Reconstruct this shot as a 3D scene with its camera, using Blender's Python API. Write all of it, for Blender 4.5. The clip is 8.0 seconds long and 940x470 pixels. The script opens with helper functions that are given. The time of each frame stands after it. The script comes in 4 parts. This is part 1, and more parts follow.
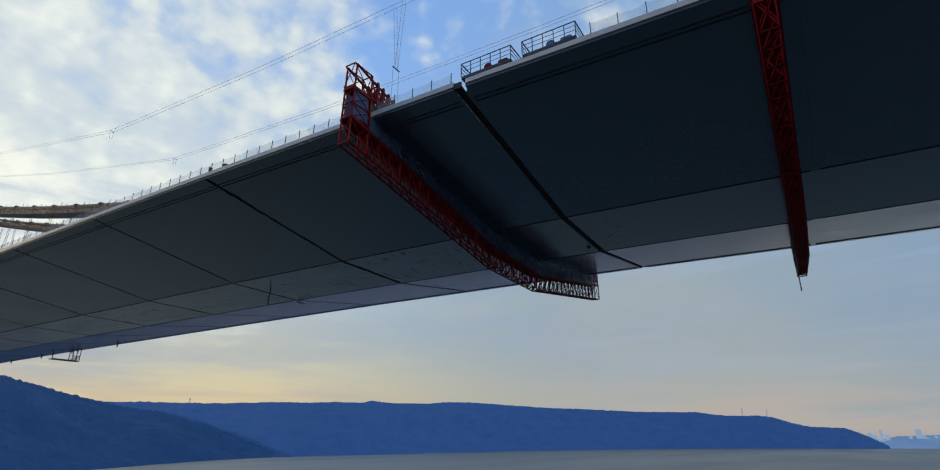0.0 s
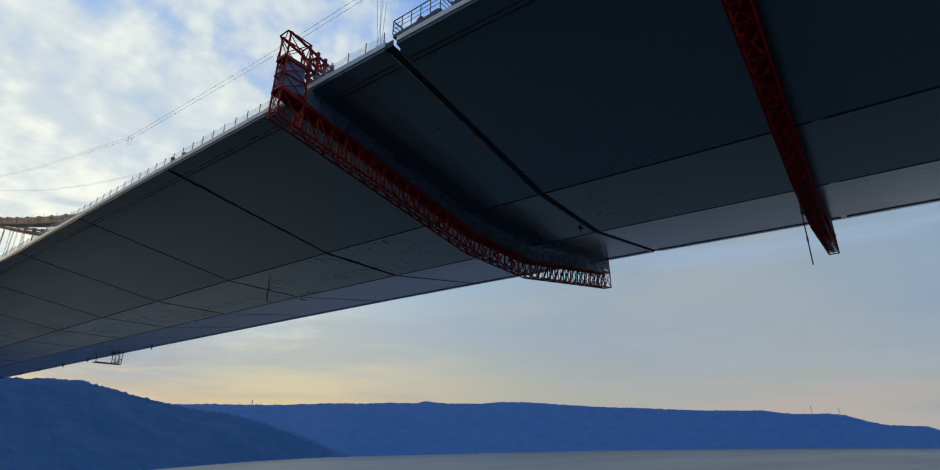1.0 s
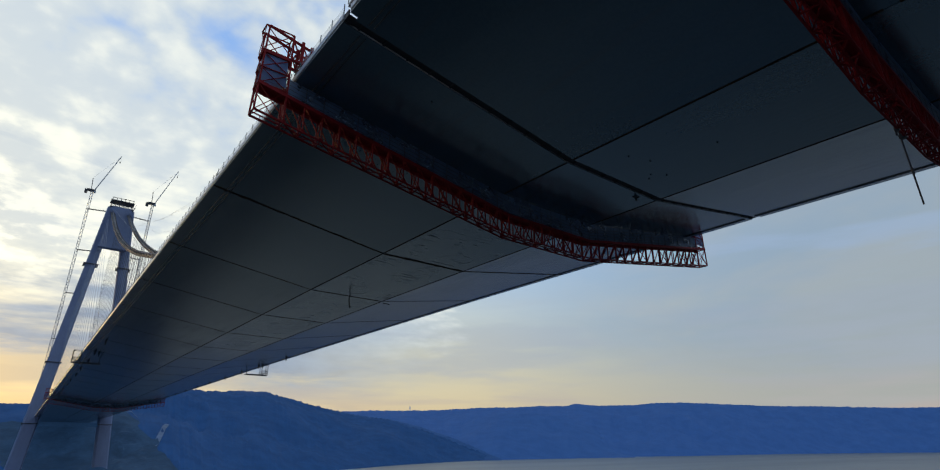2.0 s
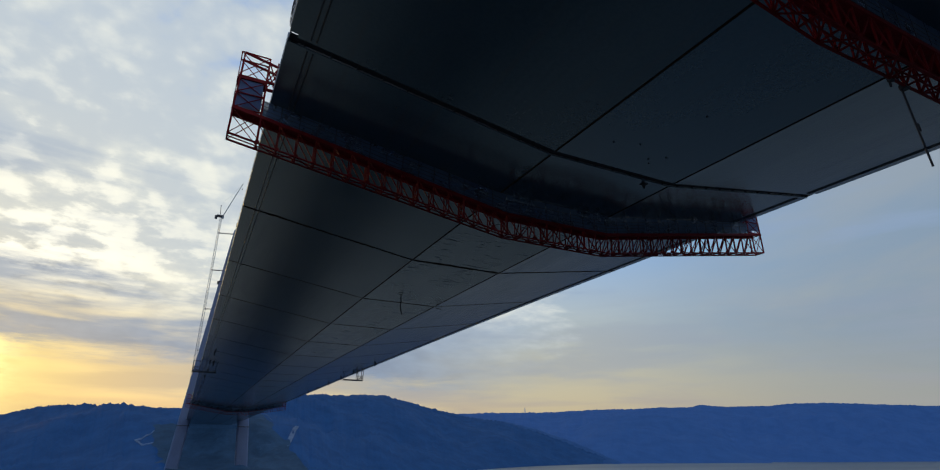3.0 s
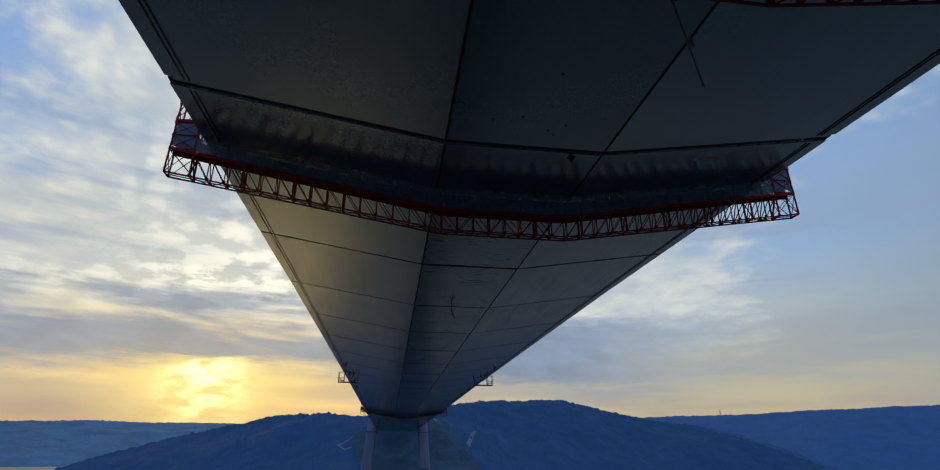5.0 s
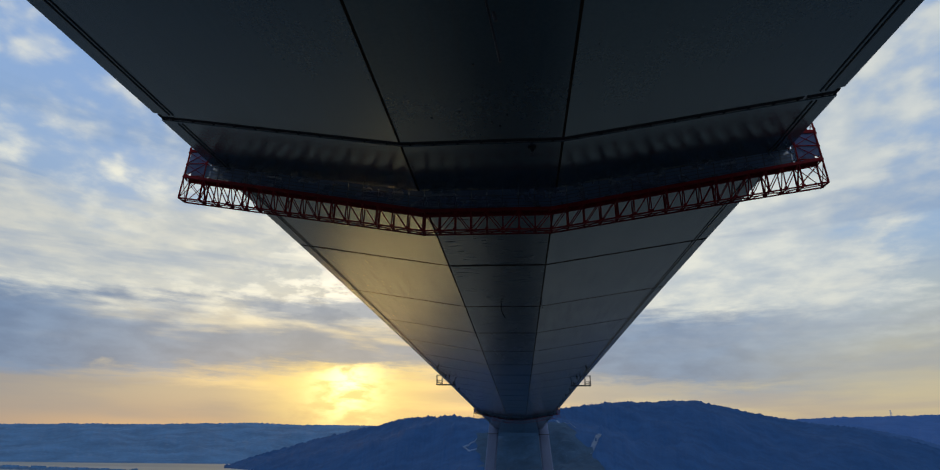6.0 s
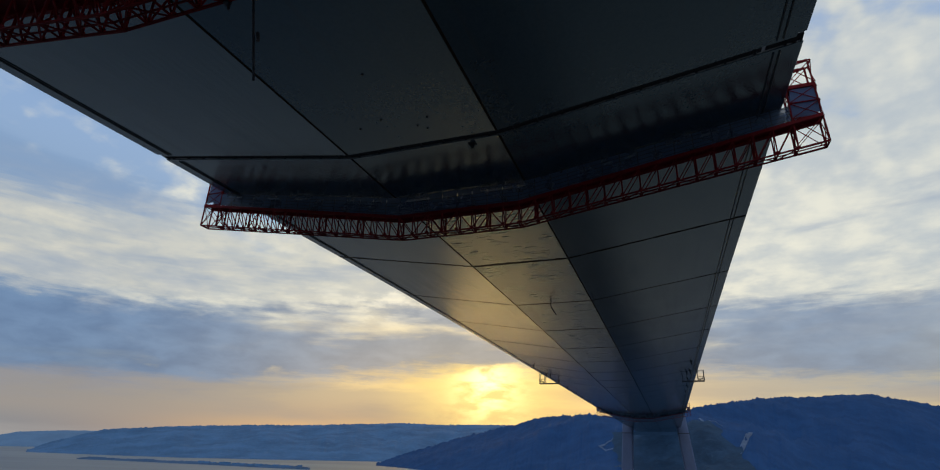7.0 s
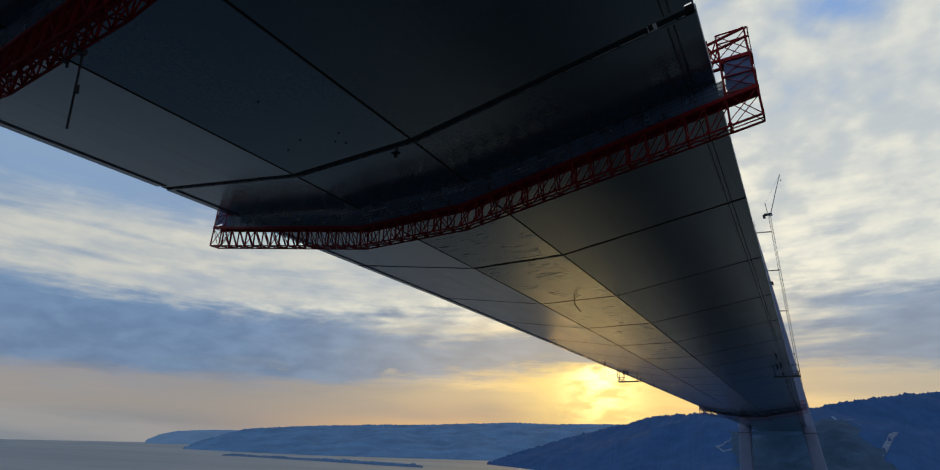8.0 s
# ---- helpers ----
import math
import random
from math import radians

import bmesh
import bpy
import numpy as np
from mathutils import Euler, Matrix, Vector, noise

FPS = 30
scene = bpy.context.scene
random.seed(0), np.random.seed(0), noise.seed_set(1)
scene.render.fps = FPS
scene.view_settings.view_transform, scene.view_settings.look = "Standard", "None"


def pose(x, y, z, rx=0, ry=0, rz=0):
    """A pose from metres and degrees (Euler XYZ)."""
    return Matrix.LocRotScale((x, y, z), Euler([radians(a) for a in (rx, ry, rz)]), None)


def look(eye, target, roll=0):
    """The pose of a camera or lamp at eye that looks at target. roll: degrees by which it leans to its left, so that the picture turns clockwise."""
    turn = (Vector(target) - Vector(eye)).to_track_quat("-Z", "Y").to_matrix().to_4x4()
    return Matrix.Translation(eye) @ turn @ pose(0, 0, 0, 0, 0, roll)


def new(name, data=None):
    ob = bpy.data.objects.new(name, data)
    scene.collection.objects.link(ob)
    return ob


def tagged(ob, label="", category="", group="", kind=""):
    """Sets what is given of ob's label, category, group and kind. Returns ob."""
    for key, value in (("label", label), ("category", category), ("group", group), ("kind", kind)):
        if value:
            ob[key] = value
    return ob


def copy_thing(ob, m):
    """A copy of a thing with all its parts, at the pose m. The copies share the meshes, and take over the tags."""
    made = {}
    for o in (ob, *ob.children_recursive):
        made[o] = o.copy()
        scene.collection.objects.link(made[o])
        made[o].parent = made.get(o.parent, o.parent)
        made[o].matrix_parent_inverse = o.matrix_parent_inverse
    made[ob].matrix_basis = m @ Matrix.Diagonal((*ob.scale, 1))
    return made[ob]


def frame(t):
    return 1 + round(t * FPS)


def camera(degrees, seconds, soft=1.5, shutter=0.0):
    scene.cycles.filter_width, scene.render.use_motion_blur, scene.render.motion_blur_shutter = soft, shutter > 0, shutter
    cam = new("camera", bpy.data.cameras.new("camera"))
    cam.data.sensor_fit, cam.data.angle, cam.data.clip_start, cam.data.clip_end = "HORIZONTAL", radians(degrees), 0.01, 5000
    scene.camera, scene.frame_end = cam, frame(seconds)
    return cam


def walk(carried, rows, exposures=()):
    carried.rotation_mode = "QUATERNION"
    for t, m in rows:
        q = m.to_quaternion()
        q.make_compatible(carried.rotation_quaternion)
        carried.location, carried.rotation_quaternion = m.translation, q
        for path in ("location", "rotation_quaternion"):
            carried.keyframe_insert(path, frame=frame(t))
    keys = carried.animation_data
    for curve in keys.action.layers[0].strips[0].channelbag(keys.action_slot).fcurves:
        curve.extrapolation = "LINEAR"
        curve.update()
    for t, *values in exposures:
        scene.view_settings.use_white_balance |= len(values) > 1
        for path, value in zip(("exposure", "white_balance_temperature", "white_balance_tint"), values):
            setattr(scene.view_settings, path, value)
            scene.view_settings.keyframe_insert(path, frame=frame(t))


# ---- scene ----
cam = camera(81.5, 8.0, soft=1.15)
PATH = [
    (0, (-61.053, -20.614, 44.367), (-59.454, -19.642, 45.072), 0.1),
    (0.5, (-57.43, -22.637, 44.247), (-55.87, -21.604, 44.953), 0.1),
    (1, (-52.097, -24.648, 44.251), (-50.597, -23.528, 44.956), -0.0),
    (1.5, (-46.588, -26.339, 44.146), (-45.202, -25.082, 44.853), -0.3),
    (2, (-40.886, -28.696, 44.15), (-39.732, -27.228, 44.866), -0.2),
    (3.5, (-26.448, -35.716, 44.631), (-25.75, -33.987, 45.354), 0.4),
    (4, (-20.919, -37.394, 44.586), (-20.378, -35.61, 45.312), 0.4),
    (4.5, (-15.742, -38.66, 44.382), (-15.325, -36.845, 45.112), 0.3),
    (6, (2.925, -39.342, 44.0), (2.752, -37.491, 44.736), 1.0),
    (6.5, (9.84, -38.3, 44.142), (9.452, -36.48, 44.875), 1.1),
    (7, (17.503, -36.429, 44.308), (16.881, -34.672, 45.034), 1.2),
    (7.5, (24.406, -33.754, 44.59), (23.643, -32.052, 45.312), 1.6),
    (8, (31.174, -31.16, 44.717), (30.216, -29.557, 45.433), 1.5),
]
walk(cam, [(t, look(eye, target, roll)) for t, eye, target, roll in PATH],
     exposures=[(0.0, 0.18, 6350, 7), (2.0, 0.20, 6300, 8), (3.5, -0.17, 6080, 9), (4.5, -0.19, 6080, 9), (6.0, -0.10, 6450, 9), (8.0, -0.10, 6650, 9)])

from mathutils.bvhtree import BVHTree

# ---- sky and sun: low evening sun behind broken cloud ----
SUN_AZ, SUN_EL = radians(-17.3), radians(6.0)
SUN_DIR = Vector((math.sin(SUN_AZ) * math.cos(SUN_EL), math.cos(SUN_AZ) * math.cos(SUN_EL), math.sin(SUN_EL)))


class Nodes:
    """A short hand for building node trees."""

    def __init__(self, tree):
        self.tree = tree
        tree.nodes.clear()

    def add(self, kind, values=None, **settings):
        n = self.tree.nodes.new(kind)
        for key, value in settings.items():
            setattr(n, key, value)
        for key, value in (values or {}).items():
            self.feed(n.inputs[key], value)
        return n

    def feed(self, socket, value):
        if isinstance(value, bpy.types.NodeSocket):
            self.tree.links.new(value, socket)
        else:
            socket.default_value = value

    def maths(self, operation, a, b=0.0, c=0.0, clamp=False):
        return self.add("ShaderNodeMath", {0: a, 1: b, 2: c}, operation=operation, use_clamp=clamp).outputs[0]

    def span(self, value, lo, hi, to_lo=0.0, to_hi=1.0):
        return self.add("ShaderNodeMapRange", {0: value, 1: lo, 2: hi, 3: to_lo, 4: to_hi}, interpolation_type="SMOOTHSTEP").outputs[0]

    def mix(self, factor, a, b, blend="MIX"):
        n = self.add("ShaderNodeMix", data_type="RGBA", blend_type=blend)
        self.feed(n.inputs[0], factor)
        self.feed(n.inputs[6], a if isinstance(a, bpy.types.NodeSocket) else (*a, 1))
        self.feed(n.inputs[7], b if isinstance(b, bpy.types.NodeSocket) else (*b, 1))
        return n.outputs[2]

    def ramp(self, value, stops):
        n = self.add("ShaderNodeValToRGB", {0: value})
        while len(n.color_ramp.elements) < len(stops):
            n.color_ramp.elements.new(0.5)
        for e, (at, colour) in zip(n.color_ramp.elements, stops):
            e.position, e.color = at, (*colour, 1)
        return n.outputs[0]

    def noise(self, vector, scale, detail=4.0, rough=0.55, distortion=0.0):
        return self.add("ShaderNodeTexNoise", {"Vector": vector, "Scale": scale, "Detail": detail, "Roughness": rough, "Distortion": distortion}).outputs[0]


def make_sky():
    world = bpy.data.worlds.new("evening_sky")
    scene.world = world
    world.use_nodes = True
    k = Nodes(world.node_tree)
    way = k.add("ShaderNodeTexCoord").outputs["Generated"]
    xyz = k.add("ShaderNodeSeparateXYZ", {0: way})
    x, y, z = xyz.outputs[0], xyz.outputs[1], xyz.outputs[2]
    up = k.maths("MAXIMUM", z, 0.0)
    toward = k.add("ShaderNodeVectorMath", {0: way, 1: SUN_DIR}, operation="DOT_PRODUCT").outputs["Value"]
    # clear air
    clear_air = k.add("ShaderNodeTexSky", sky_type="NISHITA", sun_disc=False, sun_elevation=SUN_EL, sun_rotation=SUN_AZ, dust_density=2.0)
    nishita = k.mix(1.0, clear_air.outputs[0], (0.10, 0.10, 0.10), "MULTIPLY")
    gradient = k.ramp(up, [(0.0, (0.52, 0.42, 0.31)), (0.06, (0.68, 0.56, 0.36)), (0.15, (0.64, 0.60, 0.46)), (0.22, (0.54, 0.60, 0.62)),
                           (0.30, (0.40, 0.56, 0.79)), (0.62, (0.26, 0.46, 0.88)), (1.0, (0.15, 0.28, 0.62))])
    air = k.mix(0.22, gradient, nishita)
    # the air turns grey-blue away from the sun, to the west over the open sea more quickly
    east = k.add("ShaderNodeVectorMath", {0: way, 1: (1.0, 0.0, 0.0)}, operation="DOT_PRODUCT").outputs["Value"]
    away_east = k.span(east, 0.55, 1.0)
    away_west = k.span(east, -0.52, -0.86)
    behind = k.span(y, 0.1, -0.6)
    high = k.span(up, 0.06, 0.20)
    air = k.mix(k.maths("MULTIPLY", k.maths("MULTIPLY", away_east, high), 0.8), air, k.mix(k.span(k.noise(k.add("ShaderNodeMapping", {"Vector": way, "Scale": (2.2, 2.2, 5.0)}).outputs[0], 1.0, 5.0, 0.55, 0.4), 0.38, 0.62), (0.21, 0.36, 0.56), (0.43, 0.46, 0.47)))
    air = k.mix(k.maths("MULTIPLY", k.span(east, 0.58, 0.98), 0.72), air, (0.27, 0.315, 0.35))
    air = k.mix(k.maths("MULTIPLY", k.maths("MULTIPLY", away_west, k.maths("MULTIPLY", k.span(up, 0.45, 0.25), k.span(up, 0.02, 0.12, 0.9, 1.0))), 0.94), air, k.mix(k.span(up, 0.06, 0.20), (0.19, 0.25, 0.32), (0.16, 0.28, 0.48)))
    air = k.mix(k.maths("MULTIPLY", behind, 0.8), air, (0.13, 0.25, 0.46))
    # a high sheet of broken, rippled cloud
    flat = k.add("ShaderNodeCombineXYZ", {0: k.maths("DIVIDE", x, k.maths("ADD", up, 0.17)), 1: k.maths("DIVIDE", y, k.maths("ADD", up, 0.17)), 2: 3.7}).outputs[0]
    broad = k.noise(flat, 0.55, 4.0, 0.5)
    ripple = k.noise(flat, 7.5, 8.0, 0.56, 0.1)
    cells = k.add("ShaderNodeTexVoronoi", {"Vector": flat, "Scale": 7.0, "Smoothness": 0.6, "Detail": 1.5}, feature="SMOOTH_F1").outputs["Distance"]
    ripple = k.maths("ADD", ripple, k.maths("MULTIPLY", k.maths("SUBTRACT", 0.52, cells), 0.22))
    tufts = k.add("ShaderNodeTexVoronoi", {"Vector": k.add("ShaderNodeVectorMath", {0: way, 1: k.add("ShaderNodeVectorMath", {0: k.add("ShaderNodeTexNoise", {"Vector": way, "Scale": 9.0, "Detail": 3.0}).outputs["Color"], 1: (0.07, 0.07, 0.07)}, operation="MULTIPLY").outputs[0]}, operation="ADD").outputs[0], "Scale": 21.0, "Smoothness": 0.8, "Detail": 1.0}, feature="SMOOTH_F1").outputs["Distance"]
    ripple = k.maths("ADD", ripple, k.maths("MULTIPLY", k.maths("MULTIPLY", k.maths("SUBTRACT", 0.52, tufts), 0.40), k.span(up, 0.26, 0.42)))
    side = k.span(toward, 0.2, 0.9)
    soft = k.noise(flat, 2.1, 6.0, 0.55, 0.35)
    puff = k.maths("ADD", k.maths("MULTIPLY", broad, 0.90), k.maths("ADD", k.maths("MULTIPLY", ripple, 0.40), k.maths("MULTIPLY", soft, 0.18)))
    puff = k.maths("ADD", puff, k.maths("MULTIPLY", side, 0.24))
    puff = k.maths("SUBTRACT", puff, k.maths("MULTIPLY", k.maths("MULTIPLY", k.span(east, 0.35, 0.7), k.span(up, 0.5, 0.32)), 0.3))
    puff = k.maths("ADD", puff, k.maths("MULTIPLY", k.span(east, 0.80, 0.40), 0.12))
    puff = k.maths("SUBTRACT", puff, k.maths("MULTIPLY", k.span(east, -0.15, -0.60), 0.32))
    cover = k.maths("MULTIPLY", k.span(puff, 0.68, 0.90), k.span(up, 0.10, 0.24))
    glow = k.maths("POWER", k.maths("MAXIMUM", toward, 0.0), 4.0)
    bright = k.mix(glow, (0.74, 0.755, 0.70), (1.12, 1.06, 0.84))
    shade = k.mix(glow, (0.50, 0.57, 0.63), (0.68, 0.70, 0.67))
    sheet = k.mix(k.span(k.maths("ADD", k.maths("MULTIPLY", ripple, 0.6), k.maths("MULTIPLY", soft, 0.4)), 0.30, 0.66), shade, bright)
    sky = k.mix(k.maths("MULTIPLY", cover, 0.9), air, sheet)
    # the yellow evening glow round the sun, strongest low down
    halo = k.maths("POWER", k.maths("MAXIMUM", toward, 0.0), 26.0)
    low_down = k.span(up, 0.30, 0.10, 0.25, 1.0)
    sky = k.mix(k.maths("MULTIPLY", k.maths("MULTIPLY", halo, low_down), 0.85), sky, (1.0, 0.70, 0.22))
    ember = k.maths("MULTIPLY", k.maths("POWER", k.maths("MAXIMUM", toward, 0.0), 7.0), k.span(up, 0.085, 0.03))
    sky = k.mix(k.maths("MULTIPLY", ember, 0.75), sky, (0.66, 0.36, 0.19))
    white = k.maths("MULTIPLY", k.maths("POWER", k.maths("MAXIMUM", toward, 0.0), 32.0), k.maths("MULTIPLY", k.span(up, 0.18, 0.27), k.span(ripple, 0.36, 0.50)))
    sky = k.mix(k.maths("MULTIPLY", white, 0.9), sky, (1.7, 1.55, 1.2))
    # long banks of grey cloud low over the land
    stretch = k.add("ShaderNodeCombineXYZ", {0: k.maths("MULTIPLY", x, 2.0), 1: k.maths("MULTIPLY", y, 2.0), 2: k.maths("MULTIPLY", z, 15.0)}).outputs[0]
    bank = k.noise(stretch, 1.2, 7.0, 0.52, 0.2)
    ragged = k.noise(stretch, 5.5, 6.0, 0.65, 0.3)
    wide = k.add("ShaderNodeCombineXYZ", {0: x, 1: y, 2: k.maths("MULTIPLY", z, 2.6)}).outputs[0]
    fluff = k.noise(wide, 15.0, 7.0, 0.55, 0.2)
    lift = k.maths("ADD", up, k.maths("ADD", k.maths("MULTIPLY", k.maths("SUBTRACT", ragged, 0.5), 0.06), k.maths("MULTIPLY", k.maths("SUBTRACT", fluff, 0.5), 0.026)))
    # the cloud decks sink towards the far west and, less, towards the east
    lift = k.maths("ADD", lift, k.maths("ADD", k.maths("MULTIPLY", k.span(east, -0.25, -0.95), 0.06), k.maths("MULTIPLY", k.span(east, -0.1, 0.45), 0.035)))
    north = k.maths("ADD", k.maths("MULTIPLY", k.span(east, 0.62, 0.25), 0.88), 0.12)
    low = k.maths("MULTIPLY", k.span(lift, 0.105, 0.15), k.span(lift, 0.265, 0.23))
    heavy = k.maths("MULTIPLY", k.maths("MULTIPLY", low, k.maths("MULTIPLY", k.span(bank, 0.30, 0.46), k.span(k.maths("ADD", fluff, k.maths("MULTIPLY", up, 2.0)), 0.32, 0.60))), north)
    lower = k.maths("MULTIPLY", k.span(lift, 0.02, 0.05), k.span(lift, 0.15, 0.10))
    thin = k.maths("MULTIPLY", lower, k.span(bank, 0.40, 0.60))
    upper = k.maths("MULTIPLY", k.span(lift, 0.25, 0.30), k.span(lift, 0.50, 0.34))
    wisp = k.maths("MULTIPLY", upper, k.span(bank, 0.50, 0.64))
    bank_colour = k.mix(k.span(fluff, 0.25, 0.75), k.mix(halo, (0.13, 0.21, 0.37), (0.23, 0.28, 0.37)), k.mix(halo, (0.20, 0.31, 0.50), (0.34, 0.38, 0.46)))
    cream = k.maths("MULTIPLY", k.maths("MULTIPLY", k.span(lift, 0.245, 0.285), k.span(lift, 0.42, 0.35)), k.maths("MULTIPLY", k.span(east, -0.15, -0.5), k.span(bank, 0.30, 0.50)))
    sky = k.mix(k.maths("MULTIPLY", cream, 0.8), sky, k.mix(k.span(fluff, 0.35, 0.65), (0.58, 0.60, 0.58), (0.74, 0.72, 0.62)))
    smear = k.maths("MULTIPLY", k.maths("MULTIPLY", k.span(lift, 0.37, 0.41), k.span(lift, 0.53, 0.45)), k.maths("MULTIPLY", k.span(east, -0.2, -0.5), k.span(bank, 0.40, 0.58)))
    sky = k.mix(k.maths("MULTIPLY", smear, 0.6), sky, (0.23, 0.36, 0.58))
    sky = k.mix(k.maths("MULTIPLY", wisp, 0.55), sky, k.mix(halo, (0.30, 0.39, 0.54), (0.45, 0.48, 0.52)))
    sky = k.mix(k.maths("MULTIPLY", heavy, 0.75), sky, bank_colour)
    sky = k.mix(k.maths("MULTIPLY", thin, 0.62), sky, k.mix(halo, (0.40, 0.38, 0.37), (0.80, 0.52, 0.22)))
    veil = k.maths("MULTIPLY", k.maths("MULTIPLY", k.span(k.noise(stretch, 1.7, 5.0, 0.5, 0.3), 0.46, 0.66), k.span(up, 0.30, 0.14)), k.span(east, 0.05, 0.35))
    sky = k.mix(k.maths("MULTIPLY", veil, 0.45), sky, k.mix(k.span(up, 0.04, 0.12), (0.46, 0.36, 0.30), (0.33, 0.37, 0.44)))
    dusk = k.maths("MULTIPLY", k.maths("MULTIPLY", k.span(k.maths("ADD", up, k.maths("MULTIPLY", k.maths("SUBTRACT", ragged, 0.5), 0.03)), 0.105, 0.082), k.span(up, 0.02, 0.05)), k.span(east, -0.28, -0.5))
    sky = k.mix(k.maths("MULTIPLY", dusk, 0.6), sky, (0.40, 0.345, 0.30))
    # the veiled sun itself
    disc = k.maths("MULTIPLY", k.maths("POWER", k.maths("MAXIMUM", toward, 0.0), 170.0), k.span(lift, 0.155, 0.11))
    sky = k.mix(k.maths("MULTIPLY", disc, k.span(fluff, 0.25, 0.55, 0.55, 1.0)), sky, (1.3, 0.98, 0.33))
    core = k.maths("MULTIPLY", k.maths("MULTIPLY", k.maths("POWER", k.maths("MAXIMUM", toward, 0.0), 900.0), k.span(lift, 0.145, 0.12)), k.span(fluff, 0.40, 0.6))
    sky = k.mix(core, sky, (2.6, 2.0, 0.9))
    background = k.add("ShaderNodeBackground", {"Color": sky, "Strength": 1.0})
    out = k.add("ShaderNodeOutputWorld")
    k.tree.links.new(background.outputs[0], out.inputs[0])


make_sky()
sun = new("sun", bpy.data.lights.new("sun", "SUN"))
sun.data.energy, sun.data.angle, sun.data.color = 0.6, radians(14), (1.0, 0.62, 0.19)
sun.matrix_world = look((0, 0, 400), Vector((0, 0, 400)) - SUN_DIR)


# ---- materials ----
def material(name, base, rough=0.5, metal=0.0, spread=0.25, scale=1.0, stretch=(1, 1, 1), grime=0.0, grime_colour=(0.03, 0.025, 0.02), bump=0.0,
             bump_scale=20.0, per_piece=0.0, spec=0.5, glow=None, patchy=0.08):
    """A painted or bare surface with two scales of variation, optional grime streaks and fine relief."""
    mat = bpy.data.materials.new(name)
    mat.use_nodes = True
    k = Nodes(mat.node_tree)
    place = k.add("ShaderNodeTexCoord").outputs["Object"]
    place = k.add("ShaderNodeMapping", {"Vector": place, "Scale": stretch}).outputs[0]
    coarse = k.noise(place, scale, 5.0, 0.6)
    fine = k.noise(place, scale * 9.0, 4.0, 0.6)
    both = k.maths("ADD", k.maths("MULTIPLY", coarse, 0.65), k.maths("MULTIPLY", fine, 0.35))
    dark, light = [c * (1 - spread) for c in base], [min(1.0, c * (1 + spread)) for c in base]
    colour = k.mix(k.span(both, 0.3, 0.7), dark, light)
    if grime:
        patch = k.noise(place, scale * 2.3, 7.0, 0.7, 0.6)
        colour = k.mix(k.maths("MULTIPLY", k.span(patch, 0.55, 0.72), grime), colour, grime_colour)
    if per_piece:
        chance = k.add("ShaderNodeObjectInfo").outputs["Random"]
        colour = k.mix(1.0, colour, k.ramp(chance, [(0.0, (1 - per_piece,) * 3), (1.0, (1.0, 1.0, 1.0))]), "MULTIPLY")
    gloss = k.span(fine, 0.25, 0.75, max(0.02, rough - 0.08), min(1.0, rough + 0.1))
    shader = k.add("ShaderNodeBsdfPrincipled", {"Base Color": colour, "Roughness": gloss, "Metallic": metal, "Specular IOR Level": spec})
    if bump:
        height = k.noise(place, bump_scale, 5.0, 0.6)
        shader.inputs["Normal"].default_value = (0, 0, 0)
        k.feed(shader.inputs["Normal"], k.add("ShaderNodeBump", {"Height": height, "Strength": bump, "Distance": 0.05}).outputs[0])
    # glow: steady emission that puts distance haze into a surface
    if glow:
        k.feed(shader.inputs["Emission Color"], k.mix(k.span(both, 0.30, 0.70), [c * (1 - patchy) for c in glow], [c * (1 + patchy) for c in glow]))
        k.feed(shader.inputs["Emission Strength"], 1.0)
    out = k.add("ShaderNodeOutputMaterial")
    k.tree.links.new(shader.outputs[0], out.inputs[0])
    return mat


def net_material(name, base, cover, thinness=0.45):
    """Woven netting: a cloth that lets part of the light through."""
    mat = bpy.data.materials.new(name)
    mat.use_nodes = True
    k = Nodes(mat.node_tree)
    place = k.add("ShaderNodeTexCoord").outputs["Object"]
    folds = k.noise(place, 0.7, 4.0, 0.5)
    colour = k.mix(k.span(folds, 0.3, 0.7), [c * 0.9 for c in base], base)
    cloth = k.add("ShaderNodeBsdfPrincipled", {"Base Color": colour, "Roughness": 0.8})
    thin = k.add("ShaderNodeBsdfTranslucent", {"Color": colour})
    body = k.add("ShaderNodeMixShader", {0: thinness})
    k.tree.links.new(cloth.outputs[0], body.inputs[1])
    k.tree.links.new(thin.outputs[0], body.inputs[2])
    clear = k.add("ShaderNodeBsdfTransparent")
    whole = k.add("ShaderNodeMixShader", {0: k.span(folds, 0.2, 0.8, cover - 0.06, cover + 0.06)})
    k.tree.links.new(clear.outputs[0], whole.inputs[1])
    k.tree.links.new(body.outputs[0], whole.inputs[2])
    out = k.add("ShaderNodeOutputMaterial")
    k.tree.links.new(whole.outputs[0], out.inputs[0])
    return mat


